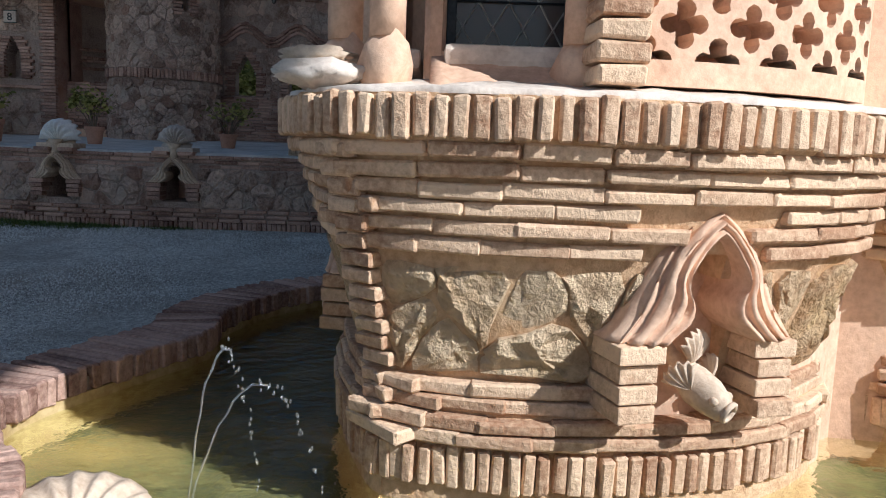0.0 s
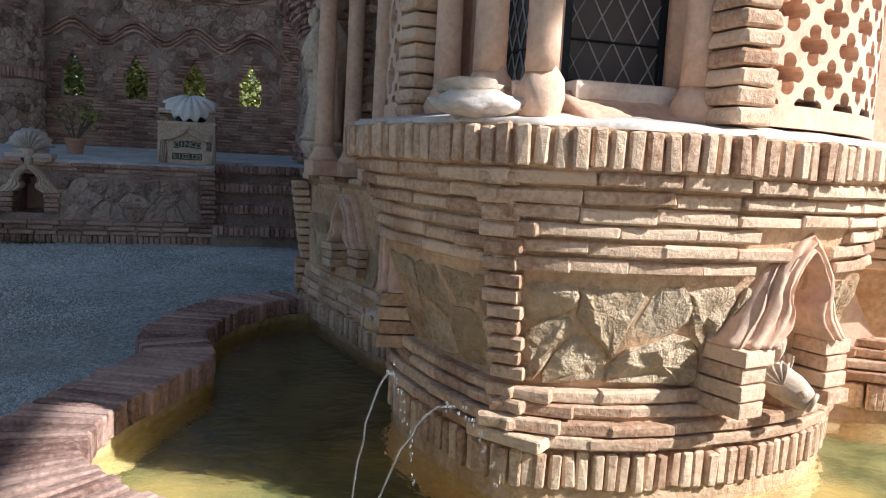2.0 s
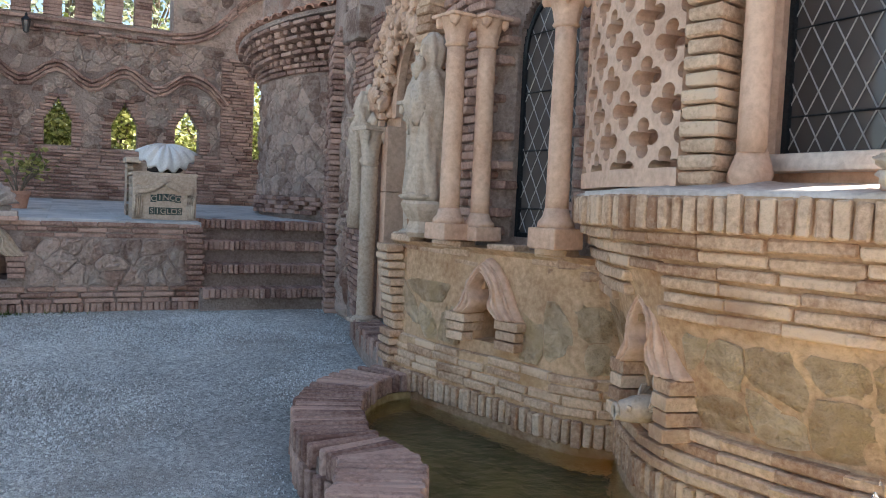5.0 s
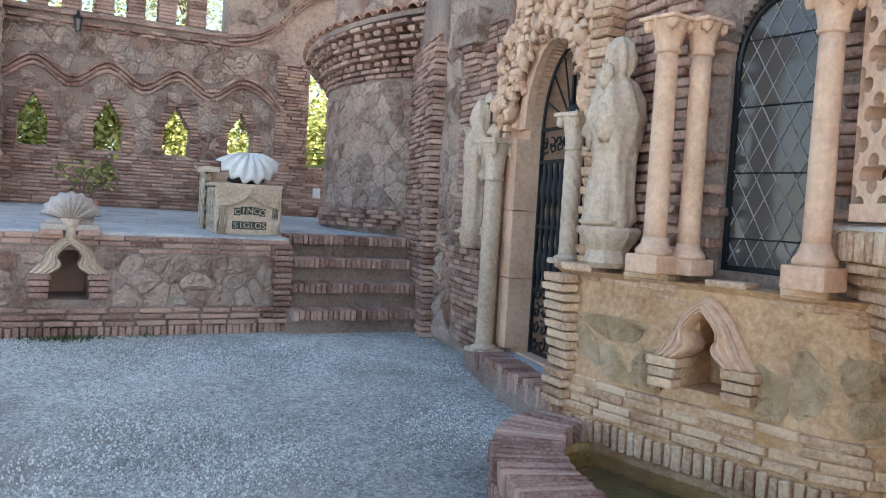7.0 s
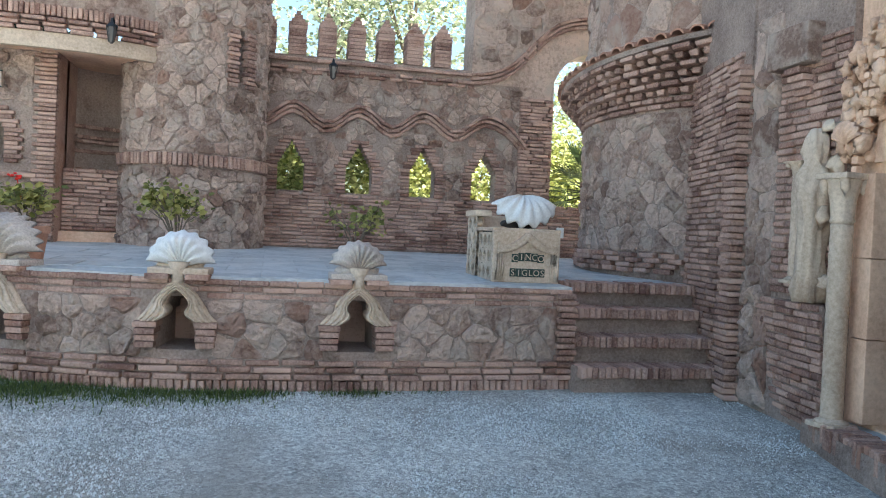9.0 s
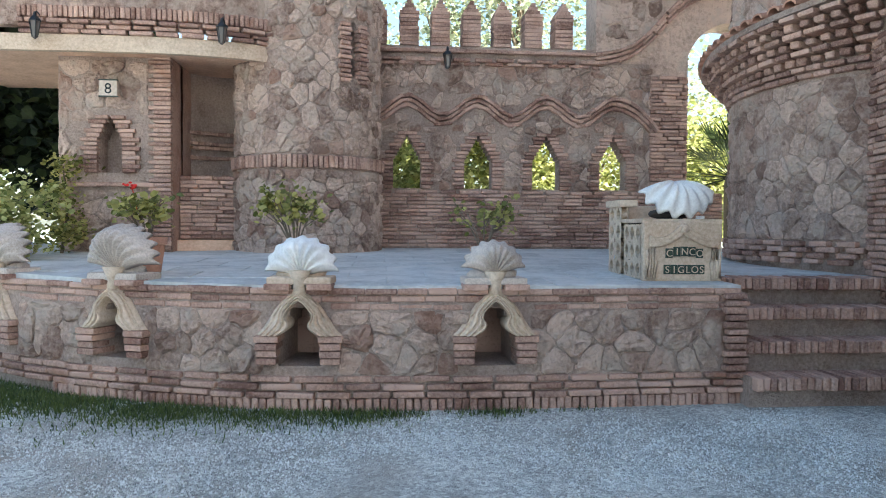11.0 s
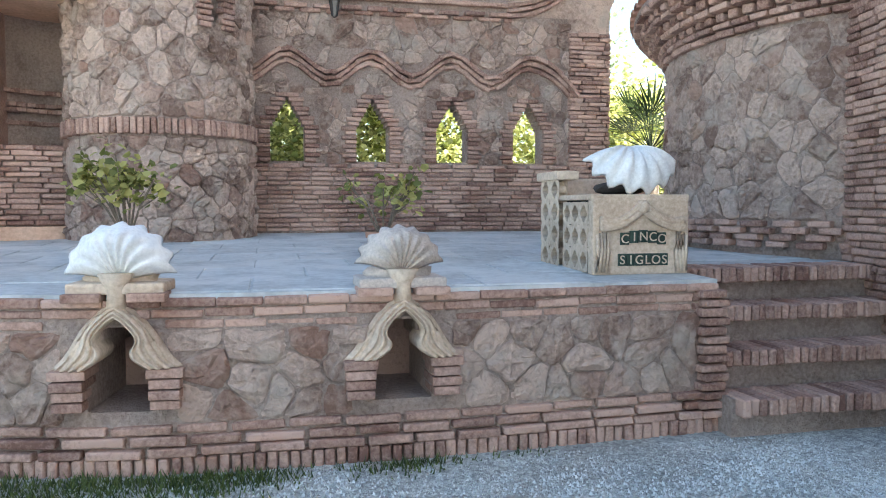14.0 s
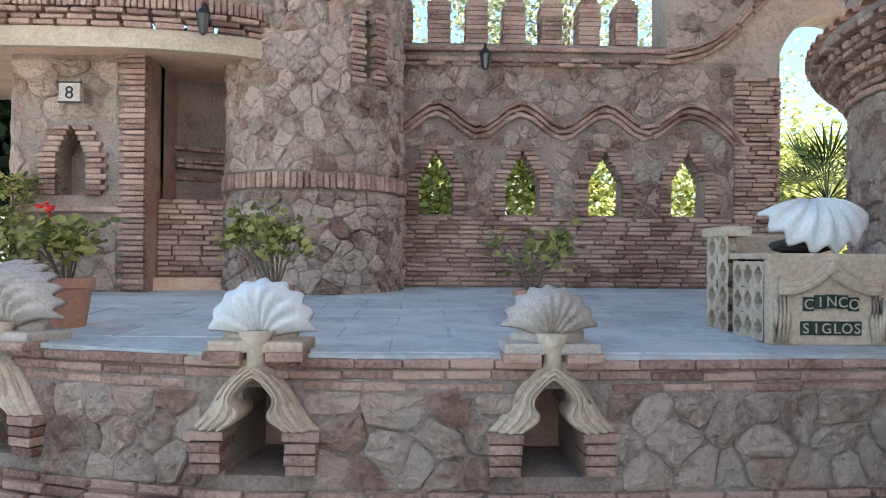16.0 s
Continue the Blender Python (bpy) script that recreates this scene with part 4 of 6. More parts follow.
def ogee(bm, W, H, depth, swell=0.0):
    """Wavy pointed arch hood with flowing ridges; its face looks to -y and stands at y = 0."""
    for side in (-1, 1):
        rows = []
        for i in range(21):
            a, b = OUTER[i], INNER[i]
            row = [bm.verts.new((side * a.x * W, depth, a.y * H))]
            for k in range(25):
                v = k / 24
                p = a.lerp(b, v)
                ridge = 0.10 * W * abs(math.sin(v * math.pi * 4 + 0.3 * math.sin(i * 0.8))) + 0.05 * W * math.sin(v * math.pi) - 0.22 * W * (1 - v) ** 2.2 + swell * (1 - i / 20)
                px = p.x * W + 0.04 * W * (1 - v) * math.sin(v * math.pi * 14) * min(1.0, i / 4)
                row.append(bm.verts.new((side * px, -ridge + 0.004 * noise.noise(Vector((i * 0.6, v * 5, side))), p.y * H)))
            row.append(bm.verts.new((side * b.x * W, depth, b.y * H)))
            rows.append(row)
        for r0_, r1_ in zip(rows, rows[1:]):
            for k in range(26):
                bm.faces.new((r0_[k], r0_[k + 1], r1_[k + 1], r1_[k]))
        bm.faces.new(rows[-1])
    bmesh.ops.remove_doubles(bm, verts=bm.verts, dist=0.0005)
    return bm


def scallop(bm, R, ribs=9, spread=1.35, bulge=0.45, ridge=0.06, wave=0.04, nr=12):
    """A fan shell: hinge at the origin, fan in the x-z plane, bulging to -y."""
    na = ribs * 6
    front, back = [], []
    for j in range(nr + 1):
        r = j / nr
        fr, bk = [], []
        for i in range(na + 1):
            a = (i / na * 2 - 1) * spread
            rr = R * r * (1 + wave * math.cos(ribs * 2 * math.pi * i / na)) * (1 - 0.10 * (a / spread) ** 2)
            dome = bulge * R * math.sin(min(1, r * 0.92) * math.pi) ** 0.8 * math.cos(a * 0.85)
            rib = ridge * R * (0.5 - 0.5 * math.cos(ribs * 2 * math.pi * i / na)) * r ** 0.7
            x, z = rr * math.sin(a), rr * math.cos(a)
            fr.append(bm.verts.new((x, -dome - rib, z)))
            bk.append(bm.verts.new((x, -dome * 0.82 - rib + 0.06 * R, z)))
        front.append(fr)
        back.append(bk)
    for j in range(nr):
        for i in range(na):
            bm.faces.new((front[j][i], front[j][i + 1], front[j + 1][i + 1], front[j + 1][i]))
            bm.faces.new((back[j][i], back[j + 1][i], back[j + 1][i + 1], back[j][i + 1]))
    for i in range(na):
        bm.faces.new((front[nr][i], front[nr][i + 1], back[nr][i + 1], back[nr][i]))
    for j in range(nr):
        bm.faces.new((front[j][0], front[j + 1][0], back[j + 1][0], back[j][0]))
        bm.faces.new((front[j][na], back[j][na], back[j + 1][na], front[j + 1][na]))
    return bm


def niche_surround(m, W, H, foot, material, group, label, courses_n=4, neck=False, deep=0.22, mats=None, pier=0.15):
    """Wavy hood on two small brick piers, framing a niche. Origin at the hood's foot line."""
    ob = empty("niche_surround", m, label, "niche surround", group)
    bm = ogee(bmesh.new(), W, H, deep)
    part("hood", bm, material, ob, smooth=True)
    for side in (-1, 1):
        for j in range(courses_n):
            w = pier * (1.18 if j == 0 else rng.uniform(0.92, 1.06))
            bm = box(bmesh.new(), -w / 2, w / 2, -0.02 + rng.uniform(-0.012, 0.012), deep, -foot * (j + 1) + 0.003, -foot * j - 0.004, 0.007)
            bmesh.ops.translate(bm, vec=(side * (W * 0.74), 0, 0), verts=bm.verts)
            part("brick", bm, (mats or BRICK)[0], ob)
    if neck:
        bm = lathe(bmesh.new(), [(0.05, H * 0.88), (0.042, H + 0.02), (0.05, H + 0.06), (0.085, H + 0.13)], 14, 0, 0.04)
        part("neck", bm, material, ob, smooth=True)
    return ob


# ---- terrace ornaments ----
for k, u in enumerate(NICHES):
    niche_surround(T.turn(u, 0.925, 0.06), 0.305, 0.33, 0.052, CREAM, "niches of the terrace wall", "cream wavy stone hood over a dark niche on brick piers", neck=True)
shell_mats = (GREY_STONE, GREY_STONE, WHITE, GREY_STONE)
for k, u in enumerate(NICHES):
    words = ("weathered grey scallop shell ornament on the terrace edge", "weathered grey scallop shell ornament on the terrace edge", "white painted scallop shell ornament on the terrace edge", "grey granular scallop shell ornament on the terrace edge")[k]
    sh_ob = empty("shell_ornament", T.turn(u, 1.285, 0.02), words, "shell ornament", "shell ornaments")
    R = (0.36, 0.36, 0.285, 0.265)[k]
    bm = scallop(bmesh.new(), R, 8 if k > 1 else 11, spread=(1.4, 1.35, 1.4, 1.25)[k], bulge=0.75, ridge=0.13, wave=0.06)
    bmesh.ops.transform(bm, matrix=pose(0, 0.10, 0.045, -22), verts=bm.verts)
    part("shell", bm, shell_mats[k], sh_ob, smooth=True)
    bm = box(bmesh.new(), -0.23, 0.23, -0.03, 0.26, 0.0, 0.055, 0.014)
    part("base", bm, GREY_STONE if k != 2 else CREAM, sh_ob)
    bm = blob(bmesh.new(), (0, 0.14, 0.07), (0.19, 0.10, 0.06), 0.3)
    part("mount", bm, GREY_STONE if k != 2 else CREAM, sh_ob, smooth=True)
    for side in (-1, 1):
        bm = box(bmesh.new(), side * 0.06, side * 0.24, -0.07, 0.10, -0.035, 0.008, 0.008)
        part("brick", bm, BRICK[0], sh_ob)

# ---- throne with the giant clam ----
TX0, TX1, TY, TZ = -1.95, -1.31, 9.72, floor_z(9.72)
throne = empty("stone_throne", pose(TX0, TY, TZ), "pale carved stone seat with pierced side and draped front", "stone seat")


def pierced(bm, w, h, t, nx, nz, rad):
    """Panel in x-z, thickness along y, with round-lobed holes."""
    cw, ch = w / nx, h / nz
    for i in range(nx):
        for j in range(nz):
            cx, cz = (i + 0.5) * cw, (j + 0.5) * ch
            ring_o, ring_i = [], []
            for k in range(16):
                a = 2 * math.pi * k / 16
                c, s = math.cos(a), math.sin(a)
                q = min(cw / 2 / max(abs(c), 1e-6), ch / 2 / max(abs(s), 1e-6))
                rr = rad * (0.75 + 0.25 * abs(math.cos(2 * a)))
                ring_o.append((cx + q * c, cz + q * s))
                ring_i.append((cx + rr * c, cz + rr * s))
            vo = [[bm.verts.new((x, y, z)) for x, z in ring_o] for y in (0, t)]
            vi = [[bm.verts.new((x, y, z)) for x, z in ring_i] for y in (0, t)]
            for k in range(16):
                n_ = (k + 1) % 16
                bm.faces.new((vo[0][k], vo[0][n_], vi[0][n_], vi[0][k]))
                bm.faces.new((vo[1][k], vi[1][k], vi[1][n_], vo[1][n_]))
                bm.faces.new((vi[0][k], vi[0][n_], vi[1][n_], vi[1][k]))
    bmesh.ops.remove_doubles(bm, verts=bm.verts, dist=0.002)
    return bm


# Near-black block paints the shade seen through the pierced side.
part("body", box(bmesh.new(), 0.10, 0.62, 0.10, 0.80, 0.0, 0.46, 0.01), SHADE_PAINT, throne)
part("front_panel", box(bmesh.new(), 0.0, 0.64, 0.02, 0.10, 0.0, 0.475, 0.012), CREAM, throne)
part("seat_slab", box(bmesh.new(), -0.01, 0.65, 0.03, 0.85, 0.46, 0.495, 0.01), CREAM, throne)
part("right_side", box(bmesh.new(), 0.58, 0.64, 0.102, 0.85, 0.0, 0.462, 0.01), CREAM, throne)
bm = pierced(bmesh.new(), 0.42, 0.44, 0.06, 3, 3, 0.055)
bmesh.ops.transform(bm, matrix=pose(0.0, 0.52, 0.01, 0, 0, -90), verts=bm.verts)
part("pierced_side", bm, CREAM, throne)
bm = pierced(bmesh.new(), 0.36, 0.60, 0.06, 2, 4, 0.06)
bmesh.ops.transform(bm, matrix=pose(-0.02, 0.90, 0.01, 0, 0, -90), verts=bm.verts)
part("pierced_back_side", bm, CREAM, throne)
part("back_rail", box(bmesh.new(), -0.04, 0.12, 0.53, 0.95, 0.60, 0.66, 0.012), CREAM, throne)
part("back", box(bmesh.new(), 0.045, 0.62, 0.86, 0.93, 0.0, 0.62, 0.012), CREAM, throne)
for side in (-1, 1):
    bm = bmesh.new()
    for q in range(5):
        pts = [(0.32 + side * (0.01 + 0.27 * t), 0.0, 0.425 - 0.017 * q - 0.10 * t + 0.10 * (t - 0.5) ** 2 - (0.03 - 0.006 * q) * math.sin(t * math.pi)) for t in (i / 10 for i in range(11))]
        tube(bm, pts, 0.015 + 0.004 * (q % 2), 6)
    part("drapery", bm, CREAM, throne, smooth=True)
    bm = bmesh.new()
    for q in range(4):
        tube(bm, [(0.32 + side * (0.235 + 0.02 * q), 0.005, 0.28 - 0.01 * q), (0.32 + side * (0.225 + 0.022 * q), 0.0, 0.14), (0.32 + side * (0.24 + 0.018 * q), 0.005, 0.02)], 0.013, 6)
    part("curtain", bm, CREAM, throne, smooth=True)
part("knot", blob(bmesh.new(), (0.32, 0.0, 0.41), (0.045, 0.03, 0.045), 0.4), CREAM, throne, smooth=True)
GREEN_PLATE = surface("dark_green_enamel", (0.012, 0.03, 0.022), (0.03, 0.06, 0.045), rough=0.35)


def letter(ch, size, material, parent, m):
    cu = bpy.data.curves.new("letter", "FONT")
    cu.body, cu.size, cu.extrude, cu.align_x = ch, size, 0.003, "CENTER"
    tmp = bpy.data.objects.new("letter", cu)
    me = bpy.data.meshes.new_from_object(tmp)
    bpy.data.objects.remove(tmp)
    me.materials.append(material)
    ob = new("letter", me)
    ob.parent = parent
    ob.matrix_local = m
    return ob


for word, z0, bend, pitch in (("CINCO", 0.20, 0.03, 0.062), ("SIGLOS", 0.055, 0.0, 0.056)):
    for i, ch in enumerate(word):
        t = i - (len(word) - 1) / 2
        x, z = 0.33 + t * pitch, z0 - bend * (t / 2) ** 2 * 0.5
        pl = part("letter_plate", box(bmesh.new(), x - pitch * 0.46, x + pitch * 0.46, 0.008, 0.024, z, z + 0.075, 0.003), GREEN_PLATE, throne, "dark green letter plate")
        letter(ch, 0.078, CREAM, pl, pose(x, 0.006, z + 0.011, 90))

clam = empty("giant_clam", pose(-1.60, 10.02, TZ + 0.49), "large white fluted clam shell lying on the stone seat", "shell")
bm = scallop(bmesh.new(), 0.36, 7, spread=1.25, bulge=0.42, ridge=0.15, wave=0.04, nr=14)
bmesh.ops.transform(bm, matrix=pose(0, 0.02, 0.30, 152, 0, 0) @ Matrix.Diagonal((1, -1, 1, 1)), verts=bm.verts)
zmin = min(v.co.z for v in bm.verts)
bmesh.ops.translate(bm, vec=(0, 0, -zmin), verts=bm.verts)
part("upper_shell", bm, WHITE, clam, smooth=True)
# Dark lump paints the shade gathered beneath the clam.
part("shell_shade", blob(bmesh.new(), (0, 0.08, 0.05), (0.19, 0.14, 0.05), 0.2), SHADE_PAINT, clam, "painted shade under the shell")

# ---- potted plants ----


def leaf_cloud(bm, centres, n, size, spread, flat=0.4):
    for _ in range(n):
        c = Vector(rng.choice(centres)) + Vector((rng.gauss(0, spread), rng.gauss(0, spread), rng.gauss(0, spread * 0.8)))
        q = Euler((rng.uniform(-1, 1), rng.uniform(-1, 1), rng.uniform(0, 6.3))).to_matrix()
        s = size * rng.uniform(0.6, 1.3)
        vs = [bm.verts.new(c + q @ Vector((x * s, y * s, z * s))) for x, y, z in ((0, -0.5, 0), (0.42, -0.1, 0.12), (0.3, 0.45, 0.08), (0, 0.55, -0.02), (-0.3, 0.45, 0.08), (-0.42, -0.1, 0.12))]
        bm.faces.new(vs)
    return bm


def potted_plant(x, y, pot_r, pot_h, top, width, dense, flower=False, lean=0.0):
    z = floor_z(y)
    ob = empty("potted_plant", pose(x, y, z), "leggy geranium in a terracotta pot" + (" with a red bloom" if flower else " on the terrace"), "potted plant", "potted plants")
    part("pot", lathe(bmesh.new(), [(pot_r * 0.68, 0), (pot_r * 0.9, pot_h * 0.78), (pot_r * 1.0, pot_h * 0.8), (pot_r * 1.02, pot_h), (pot_r * 0.86, pot_h), (pot_r * 0.8, pot_h * 0.85), (0.01, pot_h * 0.84)], 24), TERRA, ob, smooth=False)
    bm, tips = bmesh.new(), []
    for i in range(9):
        a, w = rng.uniform(0, 6.28), rng.uniform(0.3, 1.0) * width
        h = pot_h + (top - pot_h) * rng.uniform(0.55, 1.0)
        mid = (w * 0.45 * math.cos(a) + lean * 0.3, w * 0.45 * math.sin(a), pot_h + (h - pot_h) * 0.45)
        tip = (w * math.cos(a) + lean, w * math.sin(a), h)
        tube(bm, [(0.02 * math.cos(a), 0.02 * math.sin(a), pot_h * 0.8), mid, tip], 0.009, 5, 0.5)
        tips.append(tip)
        for _ in range(2):
            b = a + rng.uniform(-0.9, 0.9)
            t2 = (mid[0] + w * 0.5 * math.cos(b), mid[1] + w * 0.5 * math.sin(b), min(top, mid[2] + rng.uniform(0.05, 0.2)))
            tube(bm, [mid, t2], 0.006, 5, 0.5)
            tips.append(t2)
    part("stalk", bm, BARK, ob)
    part("foliage", leaf_cloud(bmesh.new(), tips, dense, 0.06, 0.05), LEAF, ob)
    if flower:
        bm = bmesh.new()
        for _ in range(14):
            blob(bm, (-0.12 + rng.gauss(0, 0.025), rng.gauss(0, 0.02), top + 0.10 + rng.gauss(0, 0.014)), (0.016, 0.016, 0.010), 0.3, 1)
        tube(bm, [(-0.08, 0, top - 0.1), (-0.12, 0, top + 0.1)], 0.004, 5)
        part("bloom", bm, RED, ob)


potted_plant(-5.95, 10.35, 0.16, 0.30, 0.62, 0.24, 260, True)
potted_plant(-4.78, 10.75, 0.13, 0.24, 0.80, 0.30, 330)
potted_plant(-3.05, 11.05, 0.13, 0.20, 0.70, 0.44, 170)

# ---- lanterns, house number ----


def lantern(x, y, z):
    ob = empty("wall_lantern", pose(x, y, z), "small black iron lantern hanging from the wall", "lantern", "lanterns")
    part("body", lathe(bmesh.new(), [(0.01, -0.16), (0.03, -0.14), (0.055, 0.02), (0.06, 0.03)], 6), GLASS, ob)
    part("cap", lathe(bmesh.new(), [(0.068, 0.03), (0.06, 0.05), (0.02, 0.09), (0.015, 0.13)], 6), IRON, ob)
    for k in range(6):
        a = math.pi / 3 * k
        part("bar", tube(bmesh.new(), [(0.03 * math.cos(a), 0.03 * math.sin(a), -0.14), (0.058 * math.cos(a), 0.058 * math.sin(a), 0.03)], 0.005, 4), IRON, ob)
    part("bracket", tube(bmesh.new(), [(0, 0, 0.12), (0, 0.05, 0.15), (0, 0.16, 0.12)], 0.008, 5), IRON, ob)


lantern(-3.13, 14.24, 3.98)
lantern(-5.78, 12.60, 3.86)
lantern(-7.75, 12.55, 3.86)
sign = empty("house_number", pose(-7.17, 13.115, 3.28), "pale ceramic plate with a dark number eight", "sign")
part("plate", box(bmesh.new(), -0.10, 0.10, -0.012, 0.085, -0.09, 0.09, 0.006), WHITE_LEDGE, sign)
for z in (-0.098, 0.09):
    part("border", box(bmesh.new(), -0.108, 0.108, -0.02, 0.02, z, z + 0.012, 0.003), GREEN_PLATE, sign)
letter("8", 0.17, IRON, sign, pose(0, -0.016, -0.06, 90))

# ---- columns ----


def column(name, x, y, z0, z1, r, label, group, base=0.12, cap=0.16, twisted=False, shaft_mat=None, stand="block"):
    ob = empty(name, pose(x, y, z0, 0, 0, 10), label, "column", group)
    h = z1 - z0
    shaft_mat = shaft_mat or PLASTER
    if stand == "block":
        part("plinth", box(bmesh.new(), -r * 1.75, r * 1.75, -r * 1.75, r * 1.75, 0, base * 0.6, 0.012), shaft_mat, ob)
        part("base", lathe(bmesh.new(), [(r * 1.65, base * 0.6), (r * 1.6, base * 0.75), (r * 1.25, base * 0.9), (r * 1.05, base * 1.15)], 24), shaft_mat, ob, smooth=True)
    else:
        part("base", blob(bmesh.new(), (0, 0, base * 0.42), (r * 1.5, r * 1.5, base * 0.75), 0.3), shaft_mat, ob, smooth=True)
    if twisted:
        n = 60
        tw = lambda a, z: 1 + 0.10 * abs(math.sin(3.5 * a + z * 30))
        part("shaft", lathe(bmesh.new(), [(r, base + (h - base - cap) * i / n) for i in range(n + 1)], 42, twist=tw), shaft_mat, ob, smooth=True)
    else:
        n = 10
        part("shaft", lathe(bmesh.new(), [(r * (1.03 - 0.1 * i / n + 0.012 * noise.noise(Vector((x * 9, y, i * 0.9)))), base + (h - base - cap) * i / n) for i in range(n + 1)], 24), shaft_mat, ob, smooth=True)
    if cap:
        bm = lathe(bmesh.new(), [(r * 0.95, h - cap), (r * 1.2, h - cap * 0.93), (r * 1.05, h - cap * 0.85), (r * 1.25, h - cap * 0.5), (r * 1.7, h - cap * 0.15), (r * 1.8, h - cap * 0.12)], 20, twist=lambda a, z: 1 + 0.08 * math.cos(8 * a))
        part("capital", bm, shaft_mat, ob, smooth=True)
        for k in range(4):
            a = math.pi / 4 + math.pi / 2 * k
            part("volute", blob(bmesh.new(), (r * 1.75 * math.cos(a), r * 1.75 * math.sin(a), h - cap * 0.2), (r * 0.5, r * 0.5, cap * 0.22), 0.5), shaft_mat, ob, smooth=True)
        part("abacus", box(bmesh.new(), -r * 1.9, r * 1.9, -r * 1.9, r * 1.9, h - cap * 0.12, h, 0.01), shaft_mat, ob)
    return ob


PC = "slender pink-ochre stone column with carved capital"
column("column", -0.56, 5.14, 1.37, 2.66, 0.058, PC, "columns of the bay window", 0.16, 0.18)
column("column", -0.39, 5.08, 1.37, 2.66, 0.055, PC, "columns of the bay window", 0.14, 0.18)
column("column", -0.33, 4.37, 1.37, 2.66, 0.058, PC, "columns of the bay window", 0.18, 0.18)
for x, y in ((-0.30, 3.16), (-0.33, 2.52), (-0.19, 2.41), (0.395, 2.45)):
    column("column", x, y, 1.67, 3.2, 0.053, "smooth pale pink column on the plaster ledge", "columns of the rounded bay", 0.14, 0.18, stand="lump")
column("twisted_column", -0.20, 7.47, 0.52, 2.22, 0.066, "pale twisted stone column beside the door", "twisted columns", 0.06, 0.34, True, CREAM)
column("twisted_column", -0.33, 6.22, 1.33, 2.30, 0.055, "pale twisted stone column beside the door", "twisted columns", 0.06, 0.24, True, CREAM)
column("twisted_column", -0.13, 8.02, 1.45, 2.35, 0.045, "small pale twisted column in the wall relief", "twisted columns", 0.05, 0.12, True, CREAM)

# ---- leaded windows ----


def leaded(name, p0, p1, z0, z1, label, pitch=0.10, arch=0.0):
    a, b = Vector(p0), Vector(p1)
    w = (b - a).length
    ang = math.atan2((b - a).y, (b - a).x)
    ob = tagged(new(name), label, "window", kind="structure")
    ob.matrix_world = Matrix.LocRotScale((a.x, a.y, 0), Euler((0, 0, ang)), None)
    g = part("pane", box(bmesh.new(), 0, w, 0.0, 0.006, z0, z1 + arch), GLASS, ob)
    bm = bmesh.new()
    h = z1 + arch - z0
    run = h * 0.58
    n = int((w + run) / pitch) + 1
    for k in range(-n, n + 1):
        for s in (1, -1):
            pts = []
            for t in (i / 40 for i in range(41)):
                x = k * pitch + s * run * t
                if 0 <= x <= w:
                    pts.append((x, -0.004, z0 + h * t))
            if len(pts) > 1:
                tube(bm, [pts[0], pts[-1]], 0.0035, 4)
    part("lead_lattice", bm, LEAD, ob)
    bm = bmesh.new()
    for j in range(int(h / 0.34) + 1):
        tube(bm, [(0, -0.009, z0 + 0.17 + 0.34 * j), (w, -0.009, z0 + 0.17 + 0.34 * j)], 0.004, 4)
    part("bars", bm, IRON, ob)
    for x in (0.012, w - 0.012):
        part("frame", box(bmesh.new(), x - 0.016, x + 0.016, -0.02, 0.02, z0, z1 + arch, 0.004), IRON, ob)
    part("frame", box(bmesh.new(), 0.029, w - 0.029, -0.02, 0.02, z0, z0 + 0.03, 0.004), IRON, ob)
    return ob


leaded("window_1", UPP.point(r0 + 0.02, 0, -0.06).to_2d(), UPP.point(r1 - 0.02, 0, -0.06).to_2d(), 1.80, 2.9, "dark leaded window with diamond panes")
leaded("window_2", UPP.point(l0 + 0.02, 0, -0.06).to_2d(), UPP.point(l1 - 0.02, 0, -0.06).to_2d(), 1.80, 2.9, "dark leaded window with diamond panes")
win3 = leaded("window_3", UP.point(w0 + 0.10, 0, -0.06).to_2d(), UP.point(w1 - 0.02, 0, -0.06).to_2d(), 1.40, 2.45, "arched leaded window in a dark frame", 0.11, 0.36)
bm = bmesh.new()
ww = w1 - w0 - 0.12
tube(bm, [(ww / 2 - (ww / 2 - 0.015) * math.cos(a), -0.01, 2.45 + 0.34 * math.sin(a)) for a in (math.pi * k / 20 for k in range(21))], 0.016, 6)
part("arch_frame", bm, IRON, win3)
# sills
bm = box(bmesh.new(), -0.02, 0.38, 2.52, 2.64, 1.745, 1.815, 0.02)
tagged(part("window_sill", bm, WHITE_LEDGE, None), "rough pale plaster sill of the leaded window", "sill", kind="structure")
bm = box(bmesh.new(), -0.19, -0.10, 2.70, 3.24, 1.745, 1.815, 0.02)
tagged(part("window_sill", bm, WHITE_LEDGE, None), "rough pale plaster sill of the leaded window", "sill", kind="structure")
# plaster slope from the south sill down to the ledge
bm = bmesh.new()
slope = []
for i in range(13):
    x = -0.06 + 0.44 * i / 12
    row = []
    for j in range(7):
        t = j / 6
        bump = 0.014 * noise.noise(Vector((i * 0.6, j * 0.7, 5)))
        row.append(bm.verts.new((x + bump, 2.56 - 0.24 * t + 0.03 * noise.noise(Vector((i * 0.5, 0, 8))) * t, 1.775 - 0.115 * t ** 0.8 + bump)))
    slope.append(row)
for a, b in zip(slope, slope[1:]):
    for j in range(6):
        bm.faces.new((a[j], a[j + 1], b[j + 1], b[j]))
g = bmesh.ops.extrude_face_region(bm, geom=bm.faces[:])
